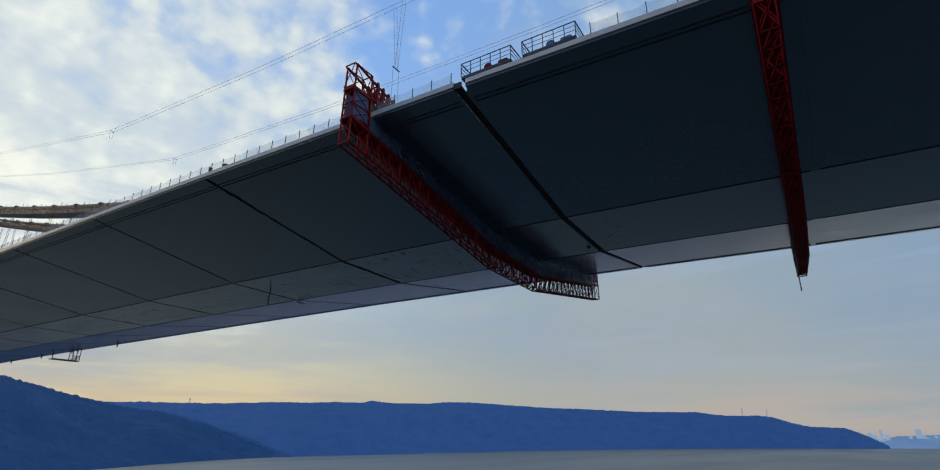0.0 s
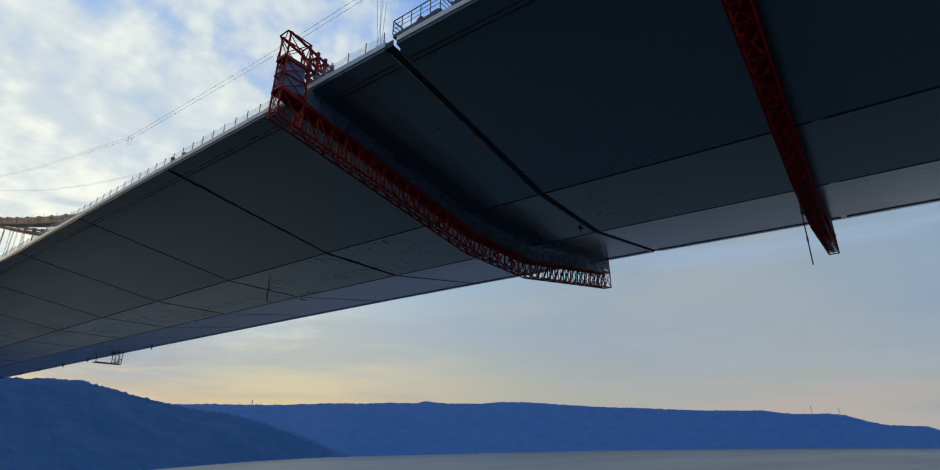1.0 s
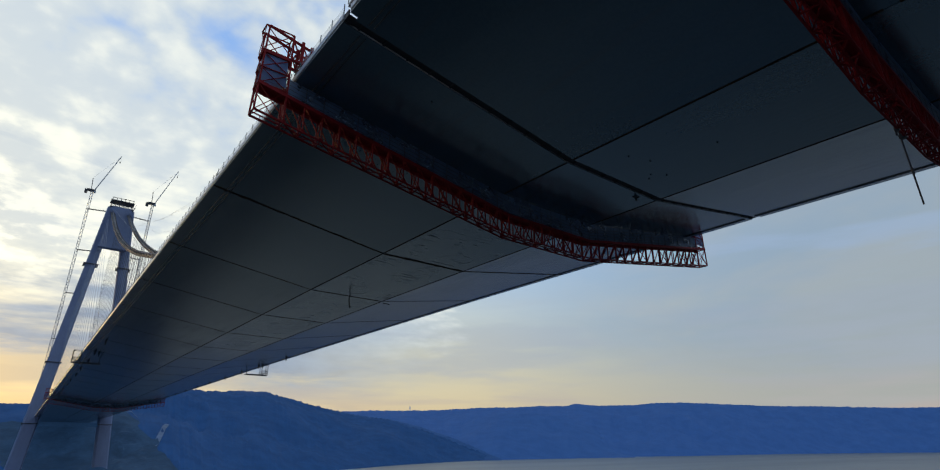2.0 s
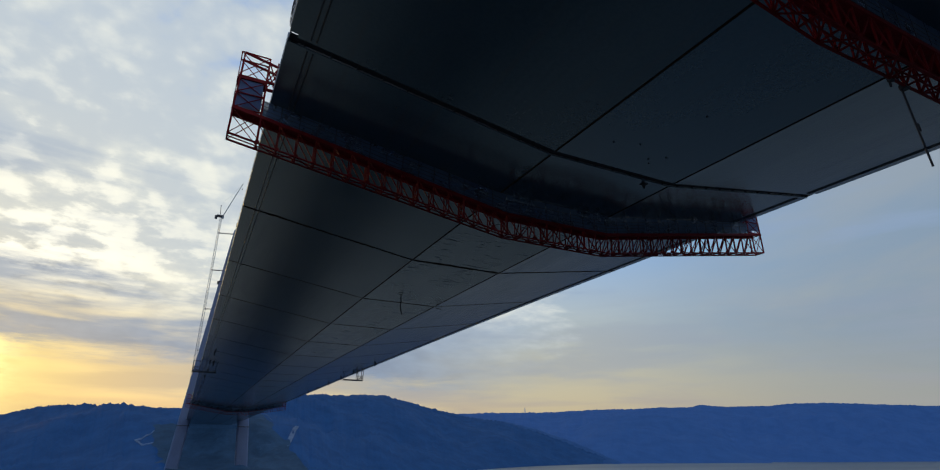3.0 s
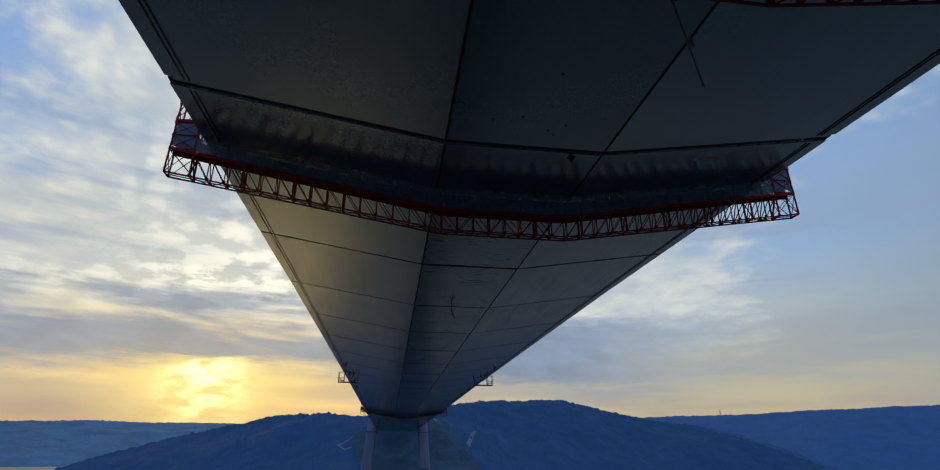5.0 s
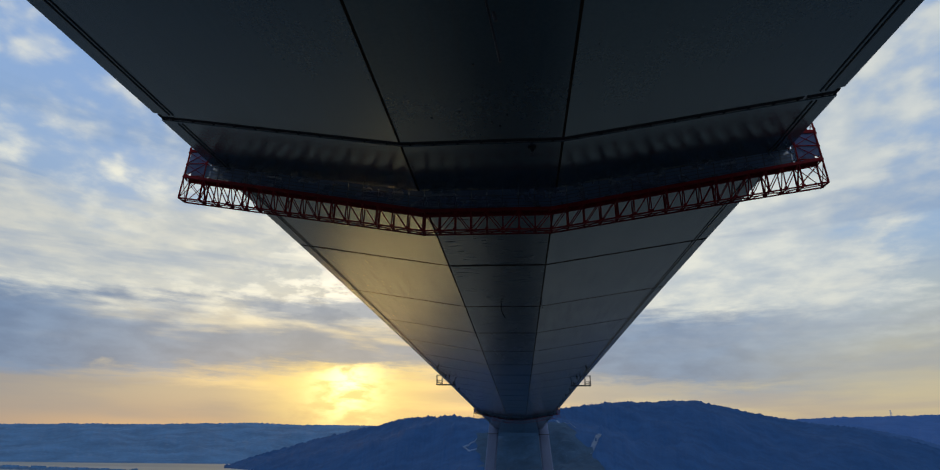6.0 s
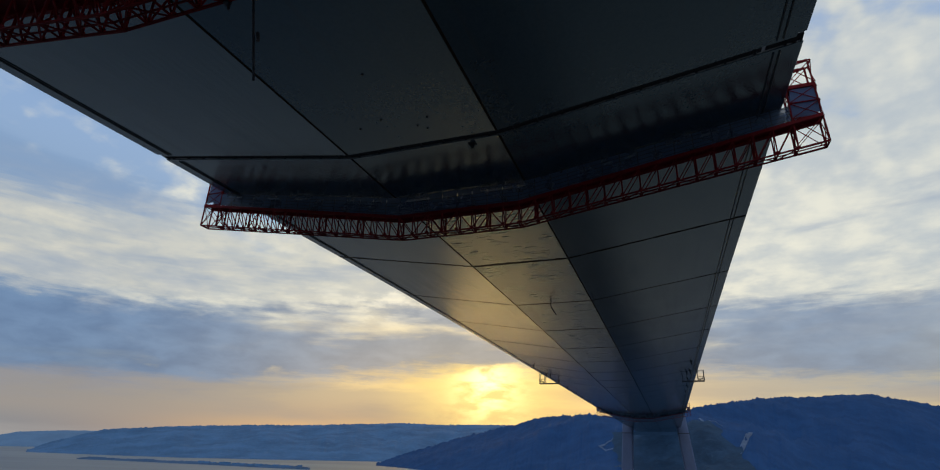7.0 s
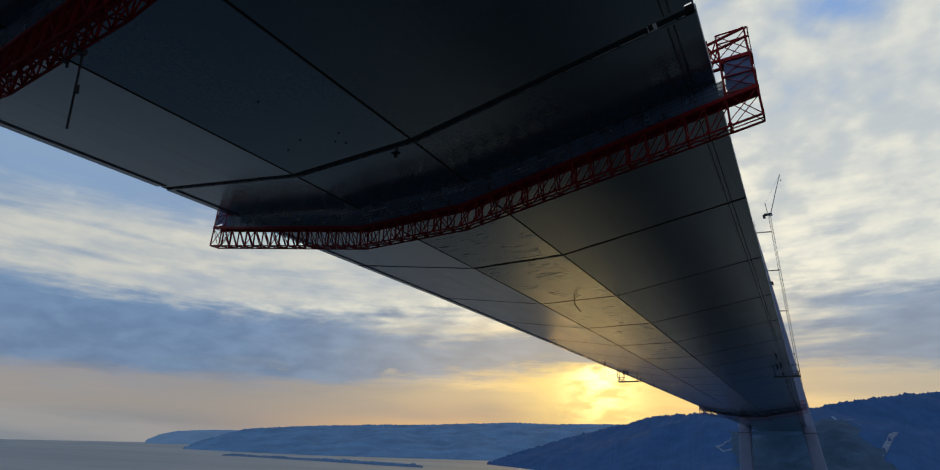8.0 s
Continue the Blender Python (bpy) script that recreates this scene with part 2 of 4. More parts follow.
def water_material():
    mat = bpy.data.materials.new("sea_water")
    mat.use_nodes = True
    k = Nodes(mat.node_tree)
    place = k.add("ShaderNodeTexCoord").outputs["Object"]
    swell = k.noise(k.add("ShaderNodeMapping", {"Vector": place, "Scale": (0.05, 0.11, 1.0)}).outputs[0], 1.0, 5.0, 0.6)
    chop = k.noise(place, 0.55, 5.0, 0.6)
    lanes = k.noise(k.add("ShaderNodeMapping", {"Vector": place, "Scale": (0.0009, 0.004, 1.0)}).outputs[0], 1.0, 4.0, 0.6)
    height = k.maths("ADD", k.maths("MULTIPLY", swell, 1.2), k.maths("MULTIPLY", chop, 0.35))
    normal = k.add("ShaderNodeBump", {"Height": height, "Strength": 0.06, "Distance": 1.0}).outputs[0]
    shader = k.add("ShaderNodeBsdfPrincipled", {"Base Color": (0.005, 0.016, 0.024, 1), "Roughness": k.span(lanes, 0.35, 0.65, 0.32, 0.39), "IOR": 1.7, "Normal": normal})
    out = k.add("ShaderNodeOutputMaterial")
    k.tree.links.new(shader.outputs[0], out.inputs[0])
    return mat


def soffit_material(name, scuffs):
    """Gloss paint on thin steel plate, coloured dark blue-grey: faint stiffener ripples, streaks of dirt, scuff marks
    across the panel.
    """
    mat = bpy.data.materials.new(name)
    mat.use_nodes = True
    k = Nodes(mat.node_tree)
    place = k.add("ShaderNodeTexCoord").outputs["Object"]
    cloud = k.noise(k.add("ShaderNodeMapping", {"Vector": place, "Scale": (0.16, 0.07, 0.1)}).outputs[0], 1.0, 6.0, 0.6)
    streak = k.noise(k.add("ShaderNodeMapping", {"Vector": place, "Scale": (0.9, 0.05, 0.1)}).outputs[0], 1.0, 5.0, 0.6)
    grain = k.noise(place, 4.0, 4.0, 0.6)
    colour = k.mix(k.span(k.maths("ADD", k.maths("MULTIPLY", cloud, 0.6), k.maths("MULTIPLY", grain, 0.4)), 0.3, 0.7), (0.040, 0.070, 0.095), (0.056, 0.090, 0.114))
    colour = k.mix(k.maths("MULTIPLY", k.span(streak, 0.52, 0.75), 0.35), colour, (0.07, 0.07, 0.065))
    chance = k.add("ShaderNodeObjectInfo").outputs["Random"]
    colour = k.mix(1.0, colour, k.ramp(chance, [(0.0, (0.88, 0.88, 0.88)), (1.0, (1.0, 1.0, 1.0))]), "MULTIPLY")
    rough = k.maths("ADD", k.span(cloud, 0.3, 0.7, 0.17, 0.22), k.maths("MULTIPLY", k.span(streak, 0.45, 0.7), 0.05))
    spec = k.maths("ADD", 0.5, 0.0)
    if scuffs:
        mark = k.noise(k.add("ShaderNodeMapping", {"Vector": place, "Scale": (0.3, 3.0, 0.1)}).outputs[0], 1.0, 5.0, 0.68, 0.25)
        where = k.noise(k.add("ShaderNodeMapping", {"Vector": place, "Scale": (0.25, 0.16, 0.1)}).outputs[0], 1.0, 3.0, 0.5)
        mark = k.maths("MULTIPLY", k.span(mark, 0.56, 0.64), k.span(where, 0.46, 0.60))
        colour = k.mix(k.maths("MULTIPLY", mark, 0.6), colour, (0.02, 0.017, 0.014))
        rough = k.maths("ADD", rough, k.maths("MULTIPLY", mark, 0.45))
        spec = k.maths("MULTIPLY_ADD", mark, -0.25, 0.5)
    ripple = k.noise(k.add("ShaderNodeMapping", {"Vector": place, "Scale": (0.75, 0.10, 0.1)}).outputs[0], 1.0, 2.0, 0.5)
    bulge = k.noise(place, 0.35, 1.0, 0.4)
    ribs = k.add("ShaderNodeTexWave", {"Vector": place, "Scale": 0.42, "Distortion": 0.8, "Detail": 0.0, "Detail Scale": 0.4}, wave_type="BANDS", bands_direction="X", wave_profile="SIN").outputs["Fac"]
    height = k.maths("ADD", k.maths("ADD", ripple, k.maths("MULTIPLY", bulge, 0.8)), k.maths("MULTIPLY", ribs, k.span(k.noise(place, 0.13, 1.0, 0.4), 0.35, 0.65, 0.1, 0.45)))
    normal = k.add("ShaderNodeBump", {"Height": height, "Strength": 0.4, "Distance": 0.014}).outputs[0]
    shader = k.add("ShaderNodeBsdfPrincipled", {"Base Color": colour, "Roughness": rough, "IOR": 2.35, "Specular IOR Level": spec, "Normal": normal,
                                                    "Specular Tint": (0.68, 0.9, 1.0, 1)})
    out = k.add("ShaderNodeOutputMaterial")
    k.tree.links.new(shader.outputs[0], out.inputs[0])
    return mat


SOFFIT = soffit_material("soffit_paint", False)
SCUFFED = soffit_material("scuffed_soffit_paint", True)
EDGE_PAINT = material("edge_beam_paint", (0.5, 0.52, 0.53), 0.45, spread=0.10, scale=0.6, grime=0.25, grime_colour=(0.3, 0.27, 0.24))
DECK_TOP = material("bare_deck_steel", (0.22, 0.21, 0.20), 0.6, spread=0.25, scale=0.4, grime=0.3)
WELD = material("unpainted_weld_band", (0.04, 0.026, 0.016), 0.8, spec=0.1, spread=0.4, scale=1.2, grime=0.4, grime_colour=(0.07, 0.035, 0.018), bump=0.4)
# steel whose near-black colour stands for shade in gaps and under edges
GAP_SHADE = material("gap_shadow_steel", (0.02, 0.02, 0.022), 0.7, spread=0.3, scale=1.0)
RED = material("red_gantry_paint", (0.235, 0.007, 0.010), 0.6, spec=0.14, spread=0.2, scale=1.4, grime=0.25, grime_colour=(0.12, 0.03, 0.02), per_piece=0.25)
DARK_STEEL = material("dark_steel", (0.05, 0.05, 0.055), 0.5, metal=0.4, spread=0.3, scale=2.0, grime=0.3, grime_colour=(0.09, 0.05, 0.03))
GREY_STEEL = material("galvanised_steel", (0.35, 0.36, 0.37), 0.45, metal=0.6, spread=0.2, scale=3.0)
ROPE = material("wire_rope", (0.6, 0.6, 0.6), 0.6, metal=0.1, spread=0.2, scale=3.0)
CABLE = material("wrapped_main_cable", (0.10, 0.11, 0.135), 0.6, spread=0.15, scale=0.8, grime=0.2, grime_colour=(0.07, 0.07, 0.075), spec=0.25)
STAY = material("stay_sheath", (0.25, 0.26, 0.30), 0.5, spread=0.08, scale=0.5)
# concrete with the blue of distance haze mixed into its base colour
HAZED_CONCRETE = material("hazed_tower_concrete", (0.19, 0.225, 0.34), 0.85, spread=0.14, scale=0.06, stretch=(1, 1, 0.35), grime=0.35, grime_colour=(0.15, 0.17, 0.22), bump=0.3, bump_scale=1.5)
BLUE_PAINT = material("blue_machine_paint", (0.06, 0.14, 0.42), 0.5, spread=0.2, scale=2.0)
RUBBER = material("black_hose", (0.02, 0.02, 0.02), 0.6, spread=0.2, scale=2.0)
NET = net_material("white_safety_net", (0.62, 0.66, 0.68), 0.26)
DARK_NET = net_material("blue_grey_safety_net", (0.13, 0.19, 0.30), 0.62, 0.10)
CATWALK_NET = net_material("brown_catwalk_mesh", (0.050, 0.040, 0.062), 0.76, 0.12)
RAIL_PAINT = material("runway_rail_paint", (0.035, 0.045, 0.05), 0.45, spread=0.2, scale=1.0)
GREY_SHEET = net_material("grey_wind_sheet", (0.22, 0.29, 0.48), 0.9)
WATER = water_material()
# distant land, town and masts: emission stands in for blue aerial haze
HILL_NEAR = material("hazy_wooded_hillside", (0.008, 0.014, 0.014), 0.95, spread=0.3, scale=0.03, grime=0.2, grime_colour=(0.018, 0.024, 0.02), spec=0.05, glow=(0.0068, 0.029, 0.105), patchy=0.16)
HILL_MID = material("hazy_wooded_shore", (0.016, 0.024, 0.022), 0.95, spread=0.25, scale=0.02, spec=0.05, glow=(0.0134, 0.0455, 0.169))
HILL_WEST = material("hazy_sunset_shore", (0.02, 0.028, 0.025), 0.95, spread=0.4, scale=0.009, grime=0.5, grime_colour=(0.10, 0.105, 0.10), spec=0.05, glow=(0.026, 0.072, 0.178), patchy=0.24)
SPIT_LAND = material("hazy_spit_land", (0.03, 0.035, 0.035), 0.95, spread=0.4, scale=0.02, spec=0.05, glow=(0.018, 0.050, 0.125), patchy=0.2)
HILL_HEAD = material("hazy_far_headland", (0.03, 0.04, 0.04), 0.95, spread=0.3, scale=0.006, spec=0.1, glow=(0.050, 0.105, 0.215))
HILL_SPUR = material("hazy_wooded_spur", (0.015, 0.022, 0.02), 0.95, spread=0.25, scale=0.02, spec=0.05, glow=(0.0085, 0.034, 0.125))
HILL_SPUR_FAR = material("hazy_wooded_knoll", (0.016, 0.024, 0.022), 0.95, spread=0.25, scale=0.02, spec=0.05, glow=(0.0128, 0.0445, 0.164))
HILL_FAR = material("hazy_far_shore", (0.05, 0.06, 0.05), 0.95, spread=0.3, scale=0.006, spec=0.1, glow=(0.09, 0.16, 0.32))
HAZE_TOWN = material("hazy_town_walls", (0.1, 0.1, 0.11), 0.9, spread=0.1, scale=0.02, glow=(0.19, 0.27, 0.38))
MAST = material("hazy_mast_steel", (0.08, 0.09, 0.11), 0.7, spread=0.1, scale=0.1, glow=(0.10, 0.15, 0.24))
# site earth with blue haze in colour and emission; doubles as crossbeam shade
SITE_EARTH_SHADE = material("site_earth_shade", (0.018, 0.029, 0.043), 0.95, spread=0.35, scale=0.03, grime=0.4, grime_colour=(0.07, 0.085, 0.11), spec=0.05, glow=(0.007, 0.019, 0.045), patchy=0.3)
EARTH = material("pale_earth_cutting", (0.12, 0.165, 0.25), 0.9, spread=0.25, scale=0.03)


# ---- building helpers ----
def part(name, bm, mat, parent=None, label=""):
    me = bpy.data.meshes.new(name)
    bmesh.ops.recalc_face_normals(bm, faces=bm.faces)
    bm.to_mesh(me)
    bm.free()
    me.materials.append(mat)
    ob = new(name, me)
    if parent is not None:
        ob.parent = parent
    if label:
        ob["label"] = label
    return ob


def thing(name, label, category, group="", kind="", at=(0, 0, 0)):
    ob = new(name)
    ob.location = at
    return tagged(ob, label, category, group, kind)


def bar(bm, a, b, w=0.1, h=None, sides=4):
    """A straight member from a to b: a square bar of w by h, or a round rod when it has more sides."""
    a, b = Vector(a), Vector(b)
    h = w if h is None else h
    way = (b - a).normalized()
    side = way.cross(Vector((0, 0, 1)))
    side = Vector((1, 0, 0)) if side.length < 1e-4 else side.normalized()
    top = side.cross(way).normalized()
    rings = []
    for p in (a, b):
        ring = []
        for i in range(sides):
            ang = 2 * math.pi * (i + 0.5) / sides
            k = math.sqrt(0.5) if sides == 4 else 0.5
            ring.append(bm.verts.new(p + side * (math.cos(ang) * k * w) + top * (math.sin(ang) * k * h)))
        rings.append(ring)
    for i in range(sides):
        j = (i + 1) % sides
        bm.faces.new((rings[0][i], rings[0][j], rings[1][j], rings[1][i]))
    bm.faces.new(rings[0])
    bm.faces.new(list(reversed(rings[1])))


def one_bar(name, a, b, w, mat, parent, h=None, sides=4, label=""):
    bm = bmesh.new()
    bar(bm, a, b, w, h, sides)
    return part(name, bm, mat, parent, label)


def block(bm, lo, hi, bevel=0.0):
    c = [(l + h) / 2 for l, h in zip(lo, hi)]
    made = bmesh.ops.create_cube(bm, size=1.0, matrix=Matrix.LocRotScale(c, None, [h - l for l, h in zip(lo, hi)]))
    if bevel:
        edges = list({e for v in made["verts"] for e in v.link_edges})
        bmesh.ops.bevel(bm, geom=edges, offset=bevel, segments=1, affect="EDGES", clamp_overlap=True)


def one_block(name, lo, hi, mat, parent, bevel=0.0, label=""):
    bm = bmesh.new()
    block(bm, lo, hi, bevel)
    return part(name, bm, mat, parent, label)


def pipe(bm, points, r, sides=6):
    """A bent round tube through the points."""
    points = [Vector(p) for p in points]
    rings = []
    for i, p in enumerate(points):
        way = (points[min(i + 1, len(points) - 1)] - points[max(i - 1, 0)]).normalized()
        side = way.cross(Vector((0.3, 0.1, 1))).normalized()
        top = side.cross(way)
        rings.append([bm.verts.new(p + (side * math.cos(2 * math.pi * j / sides) + top * math.sin(2 * math.pi * j / sides)) * r) for j in range(sides)])
    for u, v in zip(rings, rings[1:]):
        for j in range(sides):
            bm.faces.new((u[j], u[(j + 1) % sides], v[(j + 1) % sides], v[j]))
    bm.faces.new(rings[0])
    bm.faces.new(list(reversed(rings[-1])))


def sheet(bm, corners, thick):
    """A thin plate through four corners, given its thickness along its normal."""
    c = [Vector(p) for p in corners]
    n = (c[1] - c[0]).cross(c[3] - c[0]).normalized() * thick
    lo, hi = [bm.verts.new(p) for p in c], [bm.verts.new(p + n) for p in c]
    bm.faces.new(lo)
    bm.faces.new(list(reversed(hi)))
    for i in range(4):
        j = (i + 1) % 4
        bm.faces.new((lo[i], lo[j], hi[j], hi[i]))


# ---- sea, shores and hills ----
EYE_MID = Vector((0.0, -33.0, 44.5))


def sea():
    bm = bmesh.new()
    rings = []
    for r in (60, 200, 500, 1200, 2500, 4950):
        rings.append([bm.verts.new((EYE_MID.x + r * math.cos(a), EYE_MID.y + r * math.sin(a), 0)) for a in np.linspace(0, 2 * math.pi, 96, endpoint=False)])
    bm.faces.new(rings[0])
    for u, v in zip(rings, rings[1:]):
        for j in range(96):
            bm.faces.new((u[j], u[(j + 1) % 96], v[(j + 1) % 96], v[j]))
    tagged(part("water", bm, WATER), "calm grey-blue strait water with light ripples", "sea", kind="structure")


def land_height(u, crest):
    return crest * u ** 1.02


def hillside(name, label, mat, profile, shore, crest, step=0.1, rough=1.0, seed=0.0):
    """A shore rising to a ridge. profile: bearing and height angle of the skyline; shore, crest: distances by bearing."""
    bm = bmesh.new()
    az = np.arange(profile[0][0], profile[-1][0] + 1e-6, step)
    el = np.interp(az, *zip(*profile))
    near, far = np.interp(az, *zip(*shore)), np.interp(az, *zip(*crest))
    steps = [0.0, 0.02, 0.06, 0.12, 0.2, 0.3, 0.4, 0.5, 0.6, 0.7, 0.8, 0.88, 0.94, 0.98, 1.0, 1.06, 1.3]
    grid = []
    for a, e, n, f in zip(az, el, near, far):
        top = max(1.0, EYE_MID.z + f * math.tan(radians(e + 0.11)))
        row = []
        for u in steps:
            r = n + (f - n) * u
            x, y = EYE_MID.x + r * math.sin(radians(a)), EYE_MID.y + r * math.cos(radians(a))
            if u <= 1:
                z = land_height(u, top)
                lumps = noise.fractal(Vector((x, y, seed)) * 0.006, 1.0, 2.0, 5) * 0.16 * top * math.sin(math.pi * u) * rough
                trees = noise.noise(Vector((x, y, seed + 5)) * 0.06) * 2.0 + noise.noise(Vector((x, y, seed + 9)) * 0.021) * 2.4 + abs(noise.noise(Vector((x, y, seed + 7)) * 0.10)) * 6.0
                z += lumps + trees * rough * min(1.0, u * 8)
            else:
                z = top * (1.0 - (u - 1) * 2.5)
            row.append(bm.verts.new((x, y, max(z, -1.0) if u else -2.0)))
        grid.append(row)
    for p, q in zip(grid, grid[1:]):
        for i in range(len(steps) - 1):
            bm.faces.new((p[i], q[i], q[i + 1], p[i + 1]))
    for f in bm.faces:
        f.smooth = True
    tree = BVHTree.FromBMesh(bm)
    tagged(part(name, bm, mat), label, "hills", kind="structure")
    return lambda x, y: tree.ray_cast(Vector((x, y, 900)), Vector((0, 0, -1)))[0]


sea()
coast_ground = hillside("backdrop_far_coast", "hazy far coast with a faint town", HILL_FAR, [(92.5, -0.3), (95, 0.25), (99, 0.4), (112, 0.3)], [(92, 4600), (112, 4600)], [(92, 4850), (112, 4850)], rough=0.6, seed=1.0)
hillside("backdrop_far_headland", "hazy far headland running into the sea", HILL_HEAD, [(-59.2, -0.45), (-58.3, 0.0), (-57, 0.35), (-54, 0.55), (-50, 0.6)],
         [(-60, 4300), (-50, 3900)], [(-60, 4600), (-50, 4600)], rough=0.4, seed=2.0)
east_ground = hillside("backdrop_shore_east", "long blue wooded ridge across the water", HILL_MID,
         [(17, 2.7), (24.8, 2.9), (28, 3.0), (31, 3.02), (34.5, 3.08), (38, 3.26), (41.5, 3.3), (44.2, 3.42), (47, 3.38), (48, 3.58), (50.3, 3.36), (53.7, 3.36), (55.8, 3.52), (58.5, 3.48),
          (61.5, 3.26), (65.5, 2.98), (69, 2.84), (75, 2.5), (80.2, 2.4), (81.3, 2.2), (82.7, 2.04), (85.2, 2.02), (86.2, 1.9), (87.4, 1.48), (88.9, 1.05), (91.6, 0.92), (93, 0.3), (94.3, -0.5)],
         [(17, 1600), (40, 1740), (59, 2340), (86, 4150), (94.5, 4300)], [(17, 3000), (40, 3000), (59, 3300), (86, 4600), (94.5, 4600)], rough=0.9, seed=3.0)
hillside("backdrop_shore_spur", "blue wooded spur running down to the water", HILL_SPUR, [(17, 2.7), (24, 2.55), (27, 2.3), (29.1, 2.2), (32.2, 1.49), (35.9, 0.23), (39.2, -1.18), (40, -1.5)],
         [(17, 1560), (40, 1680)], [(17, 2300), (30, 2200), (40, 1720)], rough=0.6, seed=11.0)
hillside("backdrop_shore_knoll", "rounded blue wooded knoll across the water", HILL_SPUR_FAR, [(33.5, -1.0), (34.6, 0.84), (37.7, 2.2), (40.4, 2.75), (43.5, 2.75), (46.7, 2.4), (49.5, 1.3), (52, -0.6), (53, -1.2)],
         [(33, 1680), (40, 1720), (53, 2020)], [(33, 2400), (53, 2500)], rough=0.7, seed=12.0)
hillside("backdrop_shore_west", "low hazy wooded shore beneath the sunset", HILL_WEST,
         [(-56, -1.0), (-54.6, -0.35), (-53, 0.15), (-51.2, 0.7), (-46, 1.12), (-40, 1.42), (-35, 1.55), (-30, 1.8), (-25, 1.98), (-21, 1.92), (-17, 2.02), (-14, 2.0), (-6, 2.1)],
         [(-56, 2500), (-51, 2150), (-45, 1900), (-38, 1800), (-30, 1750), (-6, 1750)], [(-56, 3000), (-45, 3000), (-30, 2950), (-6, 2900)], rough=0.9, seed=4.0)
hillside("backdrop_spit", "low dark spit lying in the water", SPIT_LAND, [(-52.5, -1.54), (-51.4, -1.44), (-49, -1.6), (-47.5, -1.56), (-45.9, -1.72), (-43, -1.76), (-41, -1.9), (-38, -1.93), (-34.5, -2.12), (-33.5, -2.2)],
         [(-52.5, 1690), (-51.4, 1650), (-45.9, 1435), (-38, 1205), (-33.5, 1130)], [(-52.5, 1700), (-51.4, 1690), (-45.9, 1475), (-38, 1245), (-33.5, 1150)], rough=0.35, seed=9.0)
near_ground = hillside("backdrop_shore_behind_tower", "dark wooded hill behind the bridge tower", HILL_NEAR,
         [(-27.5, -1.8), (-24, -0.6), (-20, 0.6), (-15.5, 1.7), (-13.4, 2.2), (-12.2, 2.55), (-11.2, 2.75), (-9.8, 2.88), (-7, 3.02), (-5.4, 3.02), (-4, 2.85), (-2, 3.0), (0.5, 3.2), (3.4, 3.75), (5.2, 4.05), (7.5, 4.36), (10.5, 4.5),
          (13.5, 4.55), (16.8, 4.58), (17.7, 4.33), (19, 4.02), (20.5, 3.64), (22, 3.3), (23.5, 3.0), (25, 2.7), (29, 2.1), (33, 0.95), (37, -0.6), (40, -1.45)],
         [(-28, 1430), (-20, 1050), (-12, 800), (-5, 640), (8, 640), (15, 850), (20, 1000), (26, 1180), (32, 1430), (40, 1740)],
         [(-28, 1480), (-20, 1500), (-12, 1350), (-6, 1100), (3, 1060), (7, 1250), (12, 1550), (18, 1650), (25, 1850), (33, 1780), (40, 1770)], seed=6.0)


def earth_track(name, label, points, width):
    """A pale track cut into the hillside, laid along its ground."""
    bm = bmesh.new()
    pts = [Vector(p) for p in points]
    fine = [a.lerp(b, i / 8) for a, b in zip(pts, pts[1:]) for i in range(8)] + [pts[-1]]
    rows = []
    for i, p in enumerate(fine):
        way = (fine[min(i + 1, len(fine) - 1)] - fine[max(i - 1, 0)]).normalized()
        out = Vector((-way.y, way.x)) * width * (0.5 + 0.25 * noise.noise(Vector((p.x * 0.05, p.y * 0.05, 2))))
        row = []
        for q in (p + out, p - out):
            hit = near_ground(q.x, q.y)
            row.append(bm.verts.new((q.x, q.y, (hit.z if hit else 5.0) + 0.7)))
        rows.append(row)
    for u, v in zip(rows, rows[1:]):
        bm.faces.new((u[0], u[1], v[1], v[0]))
    made = bmesh.ops.extrude_face_region(bm, geom=list(bm.faces))
    for v in made["geom"]:
        if isinstance(v, bmesh.types.BMVert):
            v.co.z -= 3.0
    tagged(part(name, bm, EARTH), label, "earth track", kind="structure")


earth_track("road_up_the_hill", "pale earth road climbing the dark hillside", [(126, 880), (118, 852), (105, 800), (92, 757), (76, 738), (50, 728), (20, 722)], 5.0)
earth_track("trim_cutting_upper", "pale earth cutting high on the hillside", [(62, 925), (66, 905), (72, 880), (80, 850)], 4.0)
earth_track("trim_cutting_level", "pale level bench on the hillside", [(62, 905), (76, 908), (92, 908)], 2.5)
earth_track("road_hairpin", "pale hairpin track on the hillside", [(-60, 880), (-72, 868), (-84, 850), (-74, 835), (-60, 830)], 3.5)


